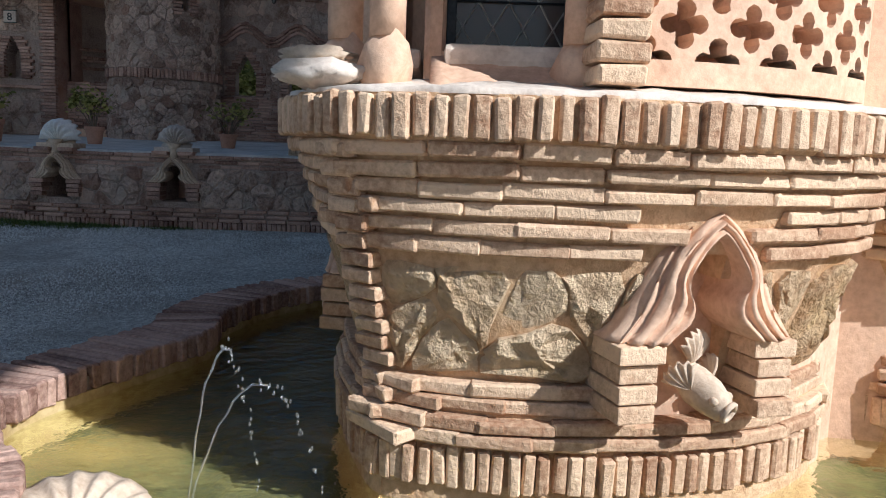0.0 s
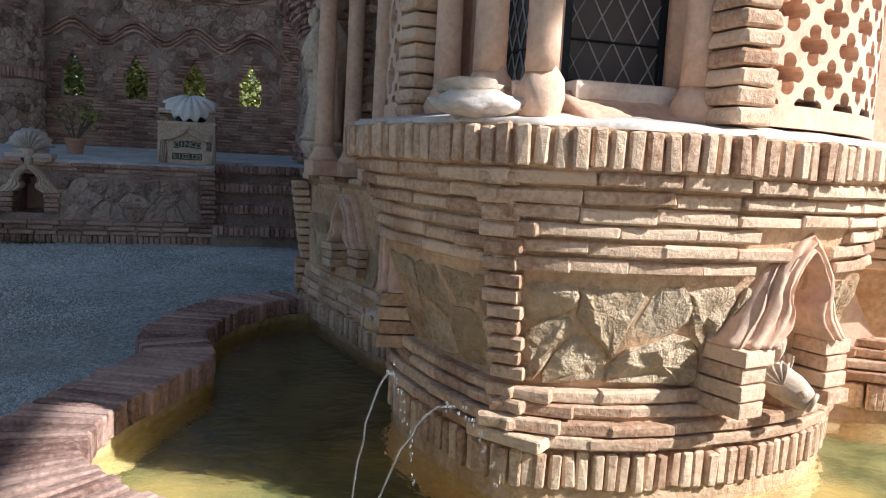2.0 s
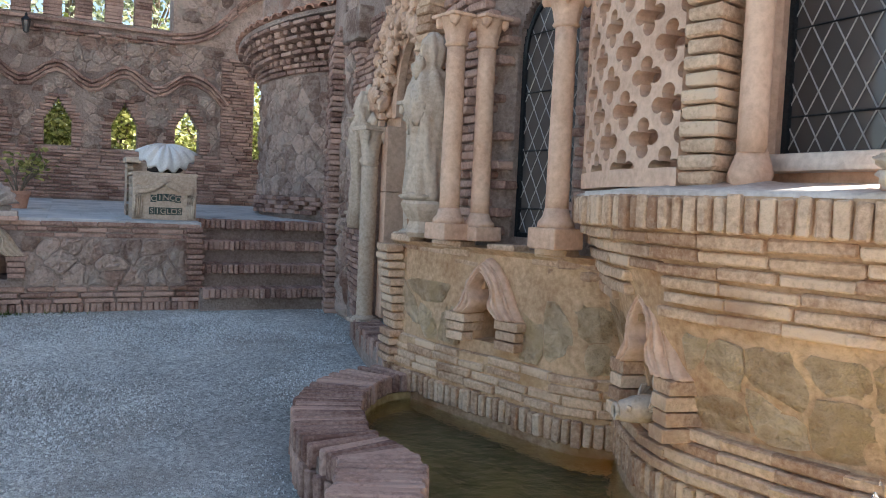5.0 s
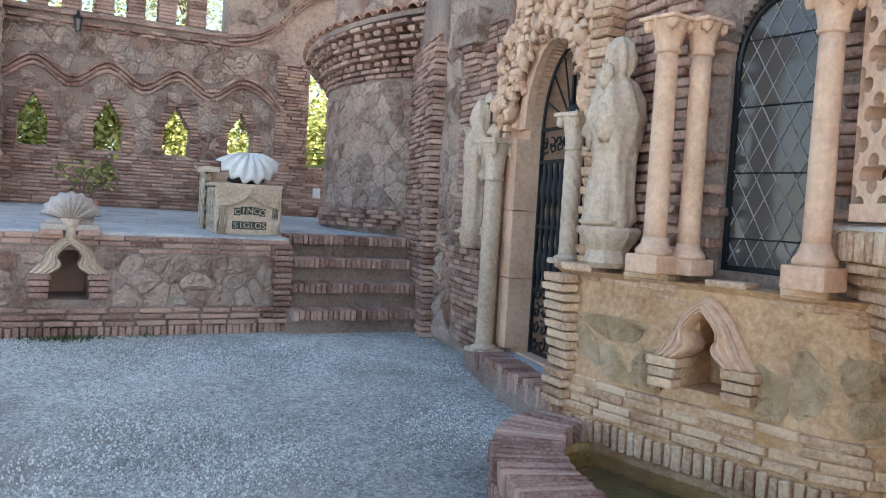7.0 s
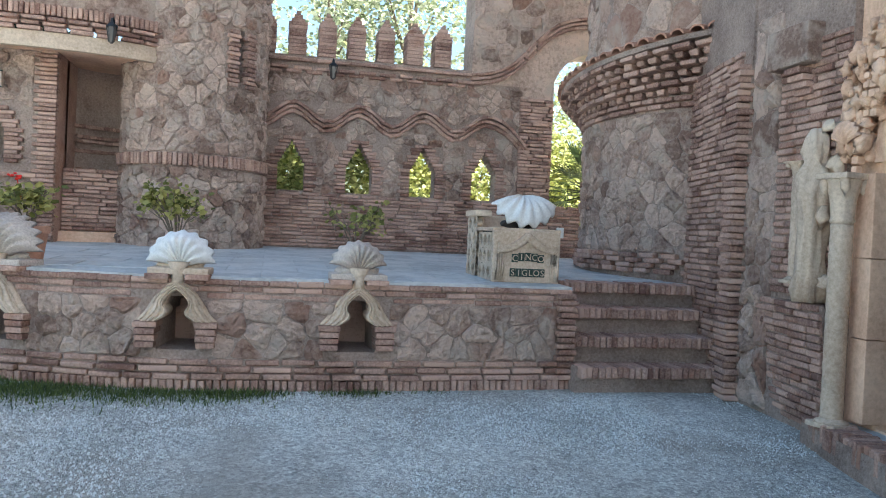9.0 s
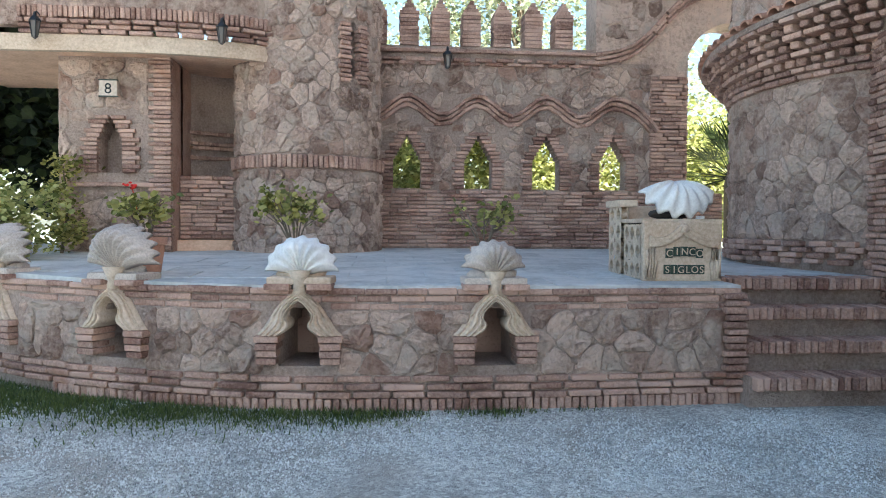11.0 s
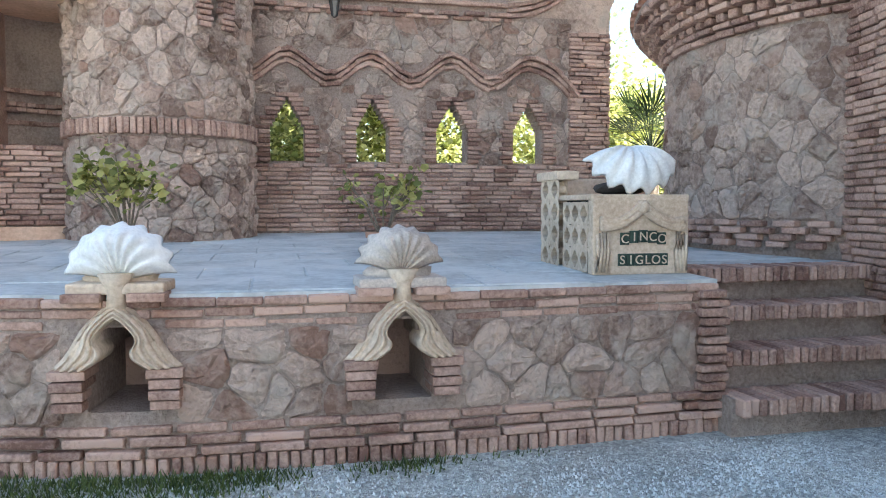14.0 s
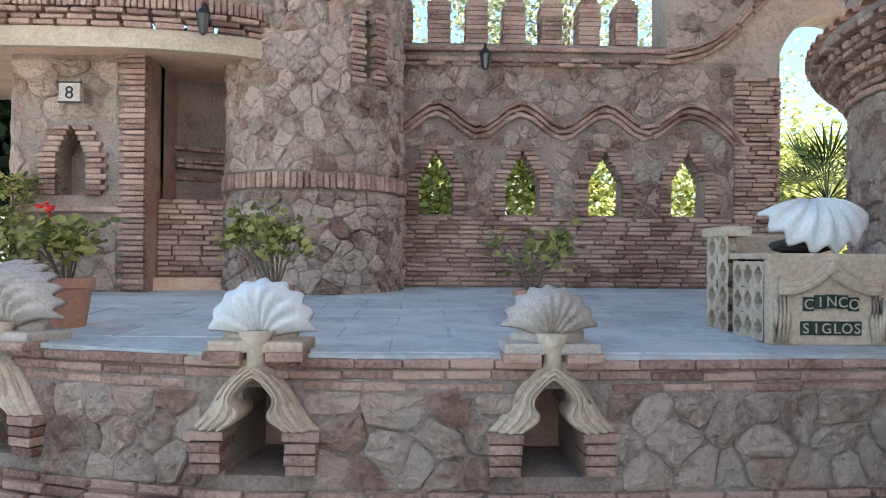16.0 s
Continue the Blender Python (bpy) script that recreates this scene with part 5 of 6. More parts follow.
for v in g["geom"]:
    if isinstance(v, bmesh.types.BMVert):
        v.co.z -= 0.05
tagged(part("sill_slope", bm, PLASTER, None, smooth=True), "uneven pink plaster slope below the leaded window", "sill", kind="structure")
rock = empty("ledge_stone", pose(-0.36, 2.46, 1.665), "pale water-worn stone lying on the plaster ledge", "stone")
part("slab", blob(bmesh.new(), (-0.02, -0.02, 0.03), (0.15, 0.10, 0.045), 0.4, 3), WHITE_LEDGE, rock, smooth=True)
part("upper_slab", blob(bmesh.new(), (-0.04, 0.02, 0.085), (0.12, 0.07, 0.035), 0.4, 3), CREAM, rock, smooth=True)

# ---- pierced screens ----


def screen(name, path, u0, u1, z0, z1, cw, ch, thick, out, label):
    ob = tagged(new(name), label, "screen", kind="structure")
    verts, faces = [], []

    def add(u, z, back):
        verts.append(path.point(u, z, out - (thick if back else 0)))
        return len(verts) - 1

    # interlocking diamonds, each pierced by a quatrefoil
    A_, B_ = cw / 2, ch / 2
    n = 32
    for j in range(int((z1 - z0) / B_) + 2):
        for i in range(int((u1 - u0) / cw) + 2):
            cu, cz = u0 + (i + 0.5 * (j % 2)) * cw, z0 + j * B_
            if cu - A_ >= u1 or cz - B_ >= z1:
                continue
            o_, i_ = [], []
            for k in range(n):
                a = 2 * math.pi * k / n
                c, s_ = math.cos(a), math.sin(a)
                q = 1 / (abs(c) + abs(s_))
                lobe = 0.68 * (0.46 + 0.54 * abs(math.cos(2 * a)) ** 0.75)
                for r_, dst in ((q, o_), (lobe, i_)):
                    dst.append((min(max(cu + A_ * r_ * c, u0), u1), min(max(cz + B_ * r_ * s_, z0), z1)))
            vo = [[add(u, z, bk) for u, z in o_] for bk in (0, 1)]
            vi = [[add(u, z, bk) for u, z in i_] for bk in (0, 1)]
            for k in range(n):
                m_ = (k + 1) % n
                if o_[k] == i_[k] and o_[m_] == i_[m_]:
                    continue
                faces += [(vo[0][k], vo[0][m_], vi[0][m_], vi[0][k]), (vo[1][m_], vo[1][k], vi[1][k], vi[1][m_]), (vi[0][k], vi[0][m_], vi[1][m_], vi[1][k])]
    me = link_mesh("lattice", verts, faces, PLASTER, ob).data
    bm = bmesh.new()
    bm.from_mesh(me)
    bmesh.ops.remove_doubles(bm, verts=bm.verts, dist=0.001)
    bm.to_mesh(me)
    bm.free()
    for za, zb in ((z0 - 0.075, z0 - 0.0), (z1, z1 + 0.1)):
        panel("rail", path, za, zb, thick * 1.1, PLASTER, u0=u0, u1=u1, out=out + 0.004, parent=ob)
    return ob


screen("screen_south", P, P.near(0.60, 2.17), P.near(1.55, 2.65), 1.765, 3.0, 0.245, 0.21, 0.10, -0.16, "pink plaster screen pierced with quatrefoils")
SW = Path([(-0.25, 4.28), (-0.42, 3.84), (-0.45, 3.38)])
screen("screen_west", SW, 0.0, SW.length, 1.755, 3.2, 0.285, 0.25, 0.10, 0.0, "pink plaster screen pierced with quatrefoils")
for line, q0, q1, off in ((P, P.near(0.60, 2.17), P.near(1.55, 2.65), -0.36), (SW, 0.0, SW.length, -0.17)):
    tagged(panel("screen_backing", line, 1.6, 3.2, 0.04, PLASTER, u0=q0, u1=q1, out=off), "pink plaster wall behind the pierced screen", "wall", kind="structure")
posts = tagged(new("brick_posts"), "stacked brick posts framing the screens", "post", kind="structure")
pb = []
u = P.near(0.51, 2.16)
pb += [(P.turn(u, 1.71 + 0.062 * j, -0.16), 1.0 + 0.08 * (j % 2)) for j in range(24)]
pb += [(pose(-0.36 - 0.008 * (j % 2), 3.31, 1.71 + 0.062 * j, 0, 0, -75), 1.0 + 0.08 * (j % 2)) for j in range(24)]
lay("brick", posts, pb, (0.145, 0.18, 0.055), OCHRE)

# ---- niches of the bays, fish spouts ----
HOOD = "ridged wavy stone hood over a small niche with brick piers"
niche_surround(P.turn(uc, 0.94, 0.11), 0.32, 0.43, 0.062, PLASTER, "niches of the castle front", HOOD, 4, deep=0.24, mats=OCHRE, pier=0.13)
niche_surround(P.turn(ub, 0.94, 0.06), 0.26, 0.36, 0.062, PLASTER, "niches of the castle front", HOOD, 4, deep=0.24, mats=OCHRE, pier=0.11)
niche_surround(A.turn(ua, 0.955, 0.07), 0.28, 0.33, 0.055, PLASTER, "niches of the castle front", HOOD, 3, deep=0.14, mats=OCHRE, pier=0.15)


def fish_spout(m):
    """Squat open-mouthed stone fish with fins and a raised tail."""
    ob = empty("fish_spout", m, "cream stone fish spout resting in the wall niche", "fish spout", "fish spouts")
    bm = bmesh.new()
    rings = [(0.035, -0.17, 0.0), (0.055, -0.15, 0.0), (0.075, -0.08, 0.01), (0.08, 0.0, 0.015), (0.06, 0.08, 0.03), (0.035, 0.14, 0.06), (0.02, 0.18, 0.10)]
    prev = None
    for r_, y, z in rings:
        cur = [bm.verts.new((r_ * 0.9 * math.cos(2 * math.pi * k / 16), y, z + r_ * math.sin(2 * math.pi * k / 16) * (1 + 0.06 * math.cos(k * 4)))) for k in range(16)]
        if prev:
            for k in range(16):
                bm.faces.new((prev[k], prev[(k + 1) % 16], cur[(k + 1) % 16], cur[k]))
        prev = cur
    bm.faces.new(prev)
    part("body", bm, CREAM, ob, smooth=True)
    part("mouth", tube(bmesh.new(), [(0.04 * math.cos(a), -0.172, 0.04 * math.sin(a)) for a in (2 * math.pi * k / 14 for k in range(15))], 0.013, 6), CREAM, ob, smooth=True)
    for s in (-1, 1):
        part("eye", blob(bmesh.new(), (s * 0.062, -0.12, 0.03), (0.017, 0.02, 0.02), 0.1), CREAM, ob, smooth=True)
        bm = scallop(bmesh.new(), 0.13, 5, 0.75, 0.15, 0.14)
        bmesh.ops.transform(bm, matrix=pose(s * 0.07, -0.02, 0.02, 0, s * 55, s * 60), verts=bm.verts)
        part("fin", bm, CREAM, ob, smooth=True)
    bm = scallop(bmesh.new(), 0.16, 6, 0.8, 0.12, 0.14)
    bmesh.ops.transform(bm, matrix=pose(0, 0.06, 0.07, -15), verts=bm.verts)
    part("tail", bm, CREAM, ob, smooth=True)


fish_spout(P.turn(uc, 0.775, 0.10) @ pose(0, 0, 0, 22, 0, 28) @ Matrix.Diagonal((0.75, 0.75, 0.75, 1)))
fish_spout(P.turn(ub, 0.755, 0.08) @ pose(0, 0, 0, 0, 0, -8) @ Matrix.Diagonal((0.75, 0.75, 0.75, 1)))

# ---- water jets and shell stone ----


def jet(p, q, top, n=22):
    ob = empty("water_jet", pose(p[0], p[1], 0.335), "thin arching jet of fountain water over the pool", "water jet", "fountain jets")
    bm = bmesh.new()
    pts = []
    for i in range(n + 1):
        t = i / n
        x, y = (q[0] - p[0]) * t, (q[1] - p[1]) * t
        z = top * 4 * t * (1 - t)
        pts.append((x + rng.gauss(0, 0.003), y + rng.gauss(0, 0.003), z))
    tube(bm, pts[:n // 2 + 2], 0.0032, 6, 1.2)
    part("stream", bm, SPRAY, ob, smooth=True)
    bm = bmesh.new()
    for i in range(n // 2, n + 1):
        for _ in range(3):
            blob(bm, (pts[i][0] + rng.gauss(0, 0.005), pts[i][1] + rng.gauss(0, 0.005), max(0.005, pts[i][2] + rng.gauss(0, 0.012))), (0.0035, 0.0035, 0.008), 0.3, 1)
    part("drops", bm, SPRAY, ob, smooth=True)["kind"] = "stuff"


jet((-0.77, 2.33), (-0.54, 2.34), 0.52)
jet((-0.74, 2.22), (-0.28, 2.16), 0.46)
shell_stone = empty("shell_stone", pose(-1.0, 2.17, 0.30), "rough cream shell-shaped fountain stone in the pool", "fountain stone")
bm = scallop(bmesh.new(), 0.26, 9, 1.5, 0.25, 0.12)
bmesh.ops.transform(bm, matrix=pose(0, -0.12, 0.05, -70, 0, 20), verts=bm.verts)
part("shell", bm, CREAM, shell_stone, smooth=True)
part("foot", blob(bmesh.new(), (0, 0, -0.08), (0.15, 0.12, 0.2), 0.4, 3), CREAM, shell_stone, smooth=True)

# ---- statue and carved stone round the door ----
pedestal = empty("statue_pedestal", pose(-0.50, 5.59, 1.36), "carved cream stone corbel under the statue", "pedestal")
part("block", lathe(bmesh.new(), [(0.11, 0.0), (0.14, 0.03), (0.115, 0.10), (0.165, 0.17), (0.18, 0.21), (0.165, 0.23)], 8), CREAM, pedestal)
bm = bmesh.new()
tw = lambda a, z: 1 + 0.13 * math.sin(7 * a + z * 9) + 0.09 * math.sin(3 * a - z * 21) + 0.07 * math.sin(13 * a + z * 40)
lathe(bm, [(0.11, 0.0), (0.125, 0.05), (0.12, 0.25), (0.115, 0.42), (0.135, 0.55), (0.15, 0.68), (0.145, 0.80), (0.10, 0.88), (0.055, 0.93), (0.075, 0.97), (0.088, 1.05), (0.07, 1.13), (0.03, 1.18)], 40, twist=tw)
blob(bm, (-0.10, -0.05, 0.66), (0.07, 0.06, 0.15), 0.5, 3)
blob(bm, (-0.05, 0.10, 0.62), (0.08, 0.06, 0.14), 0.5, 3)
blob(bm, (-0.09, 0.0, 0.92), (0.05, 0.05, 0.09), 0.6, 3)
blob(bm, (-0.05, 0.02, 0.03), (0.12, 0.12, 0.04), 0.4, 2)
for v in bm.verts:
    d_ = Vector((v.co.x, v.co.y, 0)).normalized()
    v.co += d_ * (0.020 * noise.noise(v.co * 16) + 0.010 * noise.noise(v.co * 41))
statue = tagged(part("statue", bm, CREAM, None, smooth=True), "weathered cream stone statue of a robed figure on a corbel", "statue")
statue.matrix_world = pose(-0.50, 5.59, 1.59) @ Matrix.Diagonal((1, 1, 0.9, 1))

bm = bmesh.new()
tw2 = lambda a, z: 1 + 0.22 * math.sin(5 * a + z * 13) + 0.14 * math.sin(3 * a - z * 29) + 0.10 * math.sin(11 * a + z * 47)
lathe(bm, [(0.07, 0.0), (0.085, 0.08), (0.075, 0.3), (0.08, 0.55), (0.10, 0.72), (0.095, 0.85), (0.05, 0.95), (0.065, 1.02), (0.05, 1.12), (0.03, 1.18)], 36, twist=tw2)
for i in range(9):
    blob(bm, (rng.gauss(0.02, 0.02), rng.gauss(0, 0.08), rng.uniform(0.0, 1.25)), (0.035, 0.05, rng.uniform(0.03, 0.07)), 1.2, 2, 2.5)
relief = tagged(part("wall_relief_carving", bm, CREAM, None, smooth=True), "eroded cream stone carving on the wall beside the door", "carving")
relief.matrix_world = pose(-0.14, 7.84, 1.33) @ Matrix.Diagonal((1.25, 1.5, 1.05, 1))
corbel = empty("corbel", pose(-0.05, 8.15, 2.95), "stone corbel block on stepped bricks", "corbel")
part("block", box(bmesh.new(), -0.14, 0.10, -0.22, 0.26, 0.12, 0.42, 0.02), RUBBLE[0], corbel)
for j in range(4):
    part("brick", box(bmesh.new(), -0.06 - 0.025 * j, 0.10, -0.16 + 0.01 * j, 0.02 + 0.01 * j, -0.10 + 0.052 * j, -0.055 + 0.052 * j, 0.008), BRICK[0], corbel)

crust = empty("door_carving", pose(-0.1, 6.8, 2.2), "dripping stalactite carving in rough pink stone over the door", "carving")
bm = bmesh.new()
for i in range(480):
    a = math.pi * rng.random()
    rr = rng.uniform(0.60, 1.05)
    u, z = dc - rr * math.cos(a) * 0.95, 2.30 + rr * math.sin(a) * 1.05 + 0.02
    if z < 2.36 and a < 1.5:
        z = 2.36
    p = DOOR.point(min(max(u, 0.05), DOOR.length - 0.02), z, rng.uniform(0.02, 0.14))
    s = rng.uniform(0.018, 0.05)
    blob(bm, p - Vector((-0.1, 6.8, 2.2)), (s, s * rng.uniform(0.6, 1.3), s * rng.uniform(0.7, 1.9)), 1.3, 2, 2.5)
part("crust", bm, PLASTER, crust, smooth=True)["kind"] = "stuff"
for k in range(7):
    u = dc - 0.66 + 0.07 * k
    top = 2.75 + 0.12 * k
    for j in range(9 - k):
        p = DOOR.point(max(0.05, u), top - 0.062 * j, 0.10 + 0.02 * rng.random()) - Vector((-0.1, 6.8, 2.2))
        s = rng.uniform(0.022, 0.03)
        part("drop_block", box(bmesh.new(), p.x - s, p.x + s, p.y - s, p.y + s, p.z - s * 0.9, p.z + s * 0.9, 0.008), PLASTER, crust)
bm = scallop(bmesh.new(), 0.16, 7, 1.2, 0.3, 0.1)
bmesh.ops.transform(bm, matrix=pose(-0.06, 0.72, 0.22, 0, 0, -90), verts=bm.verts)
part("shell", bm, PLASTER, crust, smooth=True)

# ---- iron gate ----
gate = tagged(new("door_gate"), "black wrought-iron gate with dense scrollwork", "gate", kind="structure")
gate.matrix_world = DOOR.turn(dw0, 0, -0.10)
GW = dw1 - dw0
for x in (0.015, GW / 2, GW - 0.015):
    part("post", box(bmesh.new(), x - 0.014, x + 0.014, -0.012, 0.012, 0.54, 2.85 if 0.1 < x < GW - 0.1 else 2.3, 0.003), IRON, gate)
for z in (0.57, 1.05, 1.55, 2.05, 2.30):
    part("rail", box(bmesh.new(), 0.0, GW, -0.010, 0.010, z - 0.014, z + 0.014, 0.003), IRON, gate)
for k in range(1, 10):
    x = GW * k / 10
    if k == 5:
        continue
    part("baluster", lathe(bmesh.new(), [(0.008, 1.06), (0.02, 1.15), (0.034, 1.3), (0.014, 1.42), (0.026, 1.55), (0.012, 1.68), (0.034, 1.82), (0.02, 1.98), (0.008, 2.05)], 8, x), IRON, gate)
for k in range(7):
    a = math.pi * (k + 1) / 8
    part("ray", tube(bmesh.new(), [(GW / 2, 0, 2.32), (GW / 2 + 0.44 * math.cos(a), 0, 2.30 + 0.56 * math.sin(a))], 0.008, 5), IRON, gate)
part("arch_bar", tube(bmesh.new(), [(GW / 2 + (GW / 2 - 0.015) * math.cos(a), 0, 2.30 + 0.60 * math.sin(a)) for a in (math.pi * k / 20 for k in range(21))], 0.014, 6), IRON, gate)
part("boss", blob(bmesh.new(), (GW / 2, 0, 2.36), (0.12, 0.02, 0.10), 0.1), IRON, gate)
for k in range(28):
    cx, cz = GW * (0.09 + 0.135 * (k % 7)), 0.64 + 0.125 * (k // 7)
    part("scroll", tube(bmesh.new(), [(cx + (0.012 + 0.0065 * i) * math.cos(i * 0.8 + k), rng.uniform(-0.01, 0.01), cz + (0.012 + 0.0065 * i) * math.sin(i * 0.8 + k)) for i in range(9)], 0.010, 5), IRON, gate)
for k in range(16):
    cx, cz = GW * (0.08 + 0.12 * (k % 8)), 2.16 + 0.03 * (k // 8)
    part("scroll", tube(bmesh.new(), [(cx + (0.01 + 0.006 * i) * math.cos(i * 0.8 + k), rng.uniform(-0.01, 0.01), cz + (0.01 + 0.006 * i) * math.sin(i * 0.8 + k)) for i in range(8)], 0.007, 5), IRON, gate)

# ---- small fixtures ----
fx = empty("electric_box", pose(0.42, 14.28, 1.80), "small white outlet box on the brick wall", "outlet")
part("case", box(bmesh.new(), -0.06, 0.06, 0.0, 0.05, -0.08, 0.08, 0.008), WHITE, fx)
part("cover", box(bmesh.new(), -0.045, 0.045, -0.008, -0.001, -0.06, 0.06, 0.003), WHITE, fx)

# ---- grass along the terrace ----
bm = bmesh.new()
gvv, gff = [], []
for _ in range(27000):
    u = rng.uniform(1.5, T.length - 1.2)
    fade = min(1.0, max(0.0, (T.length - 1.6 - u) / 3.0))
    if rng.random() > fade + 0.06 or noise.noise(Vector((u * 2.2, 0, 0))) < -0.25 + 0.3 * (1 - fade):
        continue
    o = 0.07 + abs(rng.gauss(0, 0.27)) * (0.25 + fade)
    p = T.point(u, 0.38, o)
    p = p + Vector((rng.uniform(-0.2, 0.2), rng.uniform(-0.05, 0.0), 0))
    z = ground_z(p.y)
    a, h, w = rng.uniform(0, 6.3), rng.uniform(0.015, 0.055), 0.005
    k = len(gvv)
    gvv += [(p.x - w * math.sin(a), p.y + w * math.cos(a), z), (p.x + w * math.sin(a), p.y - w * math.cos(a), z), (p.x + 0.7 * h * math.cos(a), p.y + 0.7 * h * math.sin(a), z + h)]
    gff.append((k, k + 1, k + 2))
bm.free()
tagged(link_mesh("grass", gvv, gff, GRASS), "patchy short grass along the foot of the terrace wall", "grass", kind="stuff")

# ---- garden behind ----


def tree(x, y, h, crown, material, n, label, leaf=0.09, z0=0.4, droop=0.0, name="tree"):
    ob = empty(name, pose(x, y, z0), label, "tree", "garden trees")
    bm = bmesh.new()
    tube(bm, [(0, 0, -0.1), (0.1, 0.05, h * 0.3), (0.0, 0.1, h * 0.6), (0.05, 0, h * 0.85)], 0.14, 8, 0.25)
    tips = []
    for i in range(16):
        a, t = rng.uniform(0, 6.28), rng.uniform(0.25, 0.95)
        r_ = crown * rng.uniform(0.45, 1.0) * (1.15 - 0.5 * t)
        e = (r_ * math.cos(a), r_ * math.sin(a), h * t + r_ * 0.4 - droop * r_)
        tube(bm, [(0.05, 0.05, h * t * 0.8), (r_ * 0.5 * math.cos(a), r_ * 0.5 * math.sin(a), h * t + r_ * 0.15), e], 0.04, 5, 0.3)
        tips += [e, (r_ * 0.6 * math.cos(a), r_ * 0.6 * math.sin(a), h * t + r_ * 0.2)]
    part("trunk", bm, BARK, ob)
    part("crown", leaf_cloud(bmesh.new(), tips, n, leaf, crown * 0.26), material, ob)
    return ob


for x, y, h in ((-4.6, 18.6, 3.8), (-3.0, 19.2, 4.0), (-1.5, 18.8, 3.9), (0.2, 19.0, 4.1), (1.8, 18.8, 3.0), (3.4, 19.0, 3.0)):
    tree(x, y, h, 1.5, LEAF_SUN, 6500, "sunlit yellow-green garden tree behind the wall", 0.10)
for x, y, h in ((-5.5, 24.0, 8.5), (-2.6, 25.0, 9.5), (-0.4, 24.5, 9.0), (2.6, 23.5, 8.5)):
    tree(x, y, h, 2.4, LEAF_PALE, 4200, "pale wispy tall tree against the sky", 0.13, droop=0.4)
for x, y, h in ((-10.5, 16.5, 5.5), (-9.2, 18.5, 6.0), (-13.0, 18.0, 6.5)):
    tree(x, y, h, 1.7, LEAF_DARKENED, 8000, "garden tree beside the house, its green darkened for shade", 0.19, name="dark_tree")
bush = empty("flowering_bush", pose(-7.9, 11.9, floor_z(11.9)), "sunlit yellow-green bush beside the house", "bush")
bm = bmesh.new()
bt = []
for i in range(22):
    a, r_ = rng.uniform(0, 6.28), rng.uniform(0.1, 0.55)
    e = (r_ * math.cos(a), r_ * math.sin(a) * 0.8, rng.uniform(0.2, 0.85) - r_ * 0.3)
    tube(bm, [(0, 0, 0), (e[0] * 0.4, e[1] * 0.4, e[2] * 0.6), e], 0.012, 5, 0.4)
    bt.append(e)
part("stalk", bm, BARK, bush)
part("foliage", leaf_cloud(bmesh.new(), bt, 2600, 0.06, 0.12), LEAF_SUN, bush)
ivy = empty("ivy", pose(-7.62, 12.9, floor_z(12.9)), "dark climbing shrub at the foot of the house wall", "shrub")
part("stalk", tube(bmesh.new(), [(0, 0, 0), (0.05, 0.05, 0.5), (-0.02, 0.1, 1.0)], 0.02, 6, 0.4), BARK, ivy)
part("foliage", leaf_cloud(bmesh.new(), [(0, 0, 0.2), (0.05, 0, 0.45), (-0.05, 0.03, 0.7), (0.1, 0, 0.25), (0.0, 0.1, 1.0)], 900, 0.055, 0.10), LEAF, ivy)

palm = empty("palm", pose(1.75, 16.2, 0.5), "palm with dark pointed fronds behind the arch", "palm", "garden trees")
part("trunk", lathe(bmesh.new(), [(0.14, 0.0), (0.12, 0.8), (0.13, 1.9), (0.10, 2.1)], 12), BARK, palm)
for k in range(26):
    a, up = rng.uniform(0, 6.28), rng.uniform(-0.3, 1.1)
    d = Vector((math.cos(a) * math.cos(up), math.sin(a) * math.cos(up), math.sin(up)))
    bm = bmesh.new()
    L = rng.uniform(0.8, 1.15)
    tube(bm, [(0, 0, 2.05), tuple(Vector((0, 0, 2.05)) + d * L * 0.6)], 0.012, 4, 0.6)
    c = Vector((0, 0, 2.05)) + d * L * 0.6
    side_ = d.cross(Vector((0, 0, 1))).normalized()
    for f_ in range(-7, 8):
        tip = c + (d * math.cos(f_ * 0.2) + side_ * math.sin(f_ * 0.2)) * L * 0.6 - Vector((0, 0, 0.04 * abs(f_) * 0.3))
        s_ = (tip - c).cross(Vector((0.1, 0.2, 1))).normalized() * 0.018
        mid = c.lerp(tip, 0.5)
        bm.faces.new([bm.verts.new(v) for v in (c, mid + s_, tip, mid - s_)])
    part("frond", bm, LEAF_DARKENED, palm)

# ---- bricks and stones of the setting ----
SOLD, FLAT = (0.046, 0.14, 0.125), (0.27, 0.10, 0.045)
lay("brick", pool_wall, cop, (0.052, 0.36, 0.12), BRICK)
lay("brick", pool_wall, skirt, (0.05, 0.06, 0.15), BRICK, limit=120)
tb = courses(T, 0.47, 3, 0.056, 0.28, out=lambda z: 0.06 - 0.2 * (z - 0.47), u0=2.0)
nskip = [(u - 0.22, u + 0.22, 0.6, 1.14) for u in NICHES]
tb += courses(T, 1.10, 3, 0.055, 0.26, out=lambda z: 0.02 + 0.2 * (z - 1.1), u0=2.0, skip=nskip, depth=0.14, jag=0.004)
for j in range(14):
    tb.append((T.turn(T.length - (0.08 if j % 2 else 0.06), 0.50 + 0.054 * j, 0.03), 0.6))
lay("brick", terrace_wall, tb[::-1], (0.27, 0.10, 0.044), BRICK)
lay("brick", terrace_wall, soldiers(T, 0.42, 0.058, out=0.05, u0=4.0), (0.05, 0.10, 0.11), BRICK, limit=120)
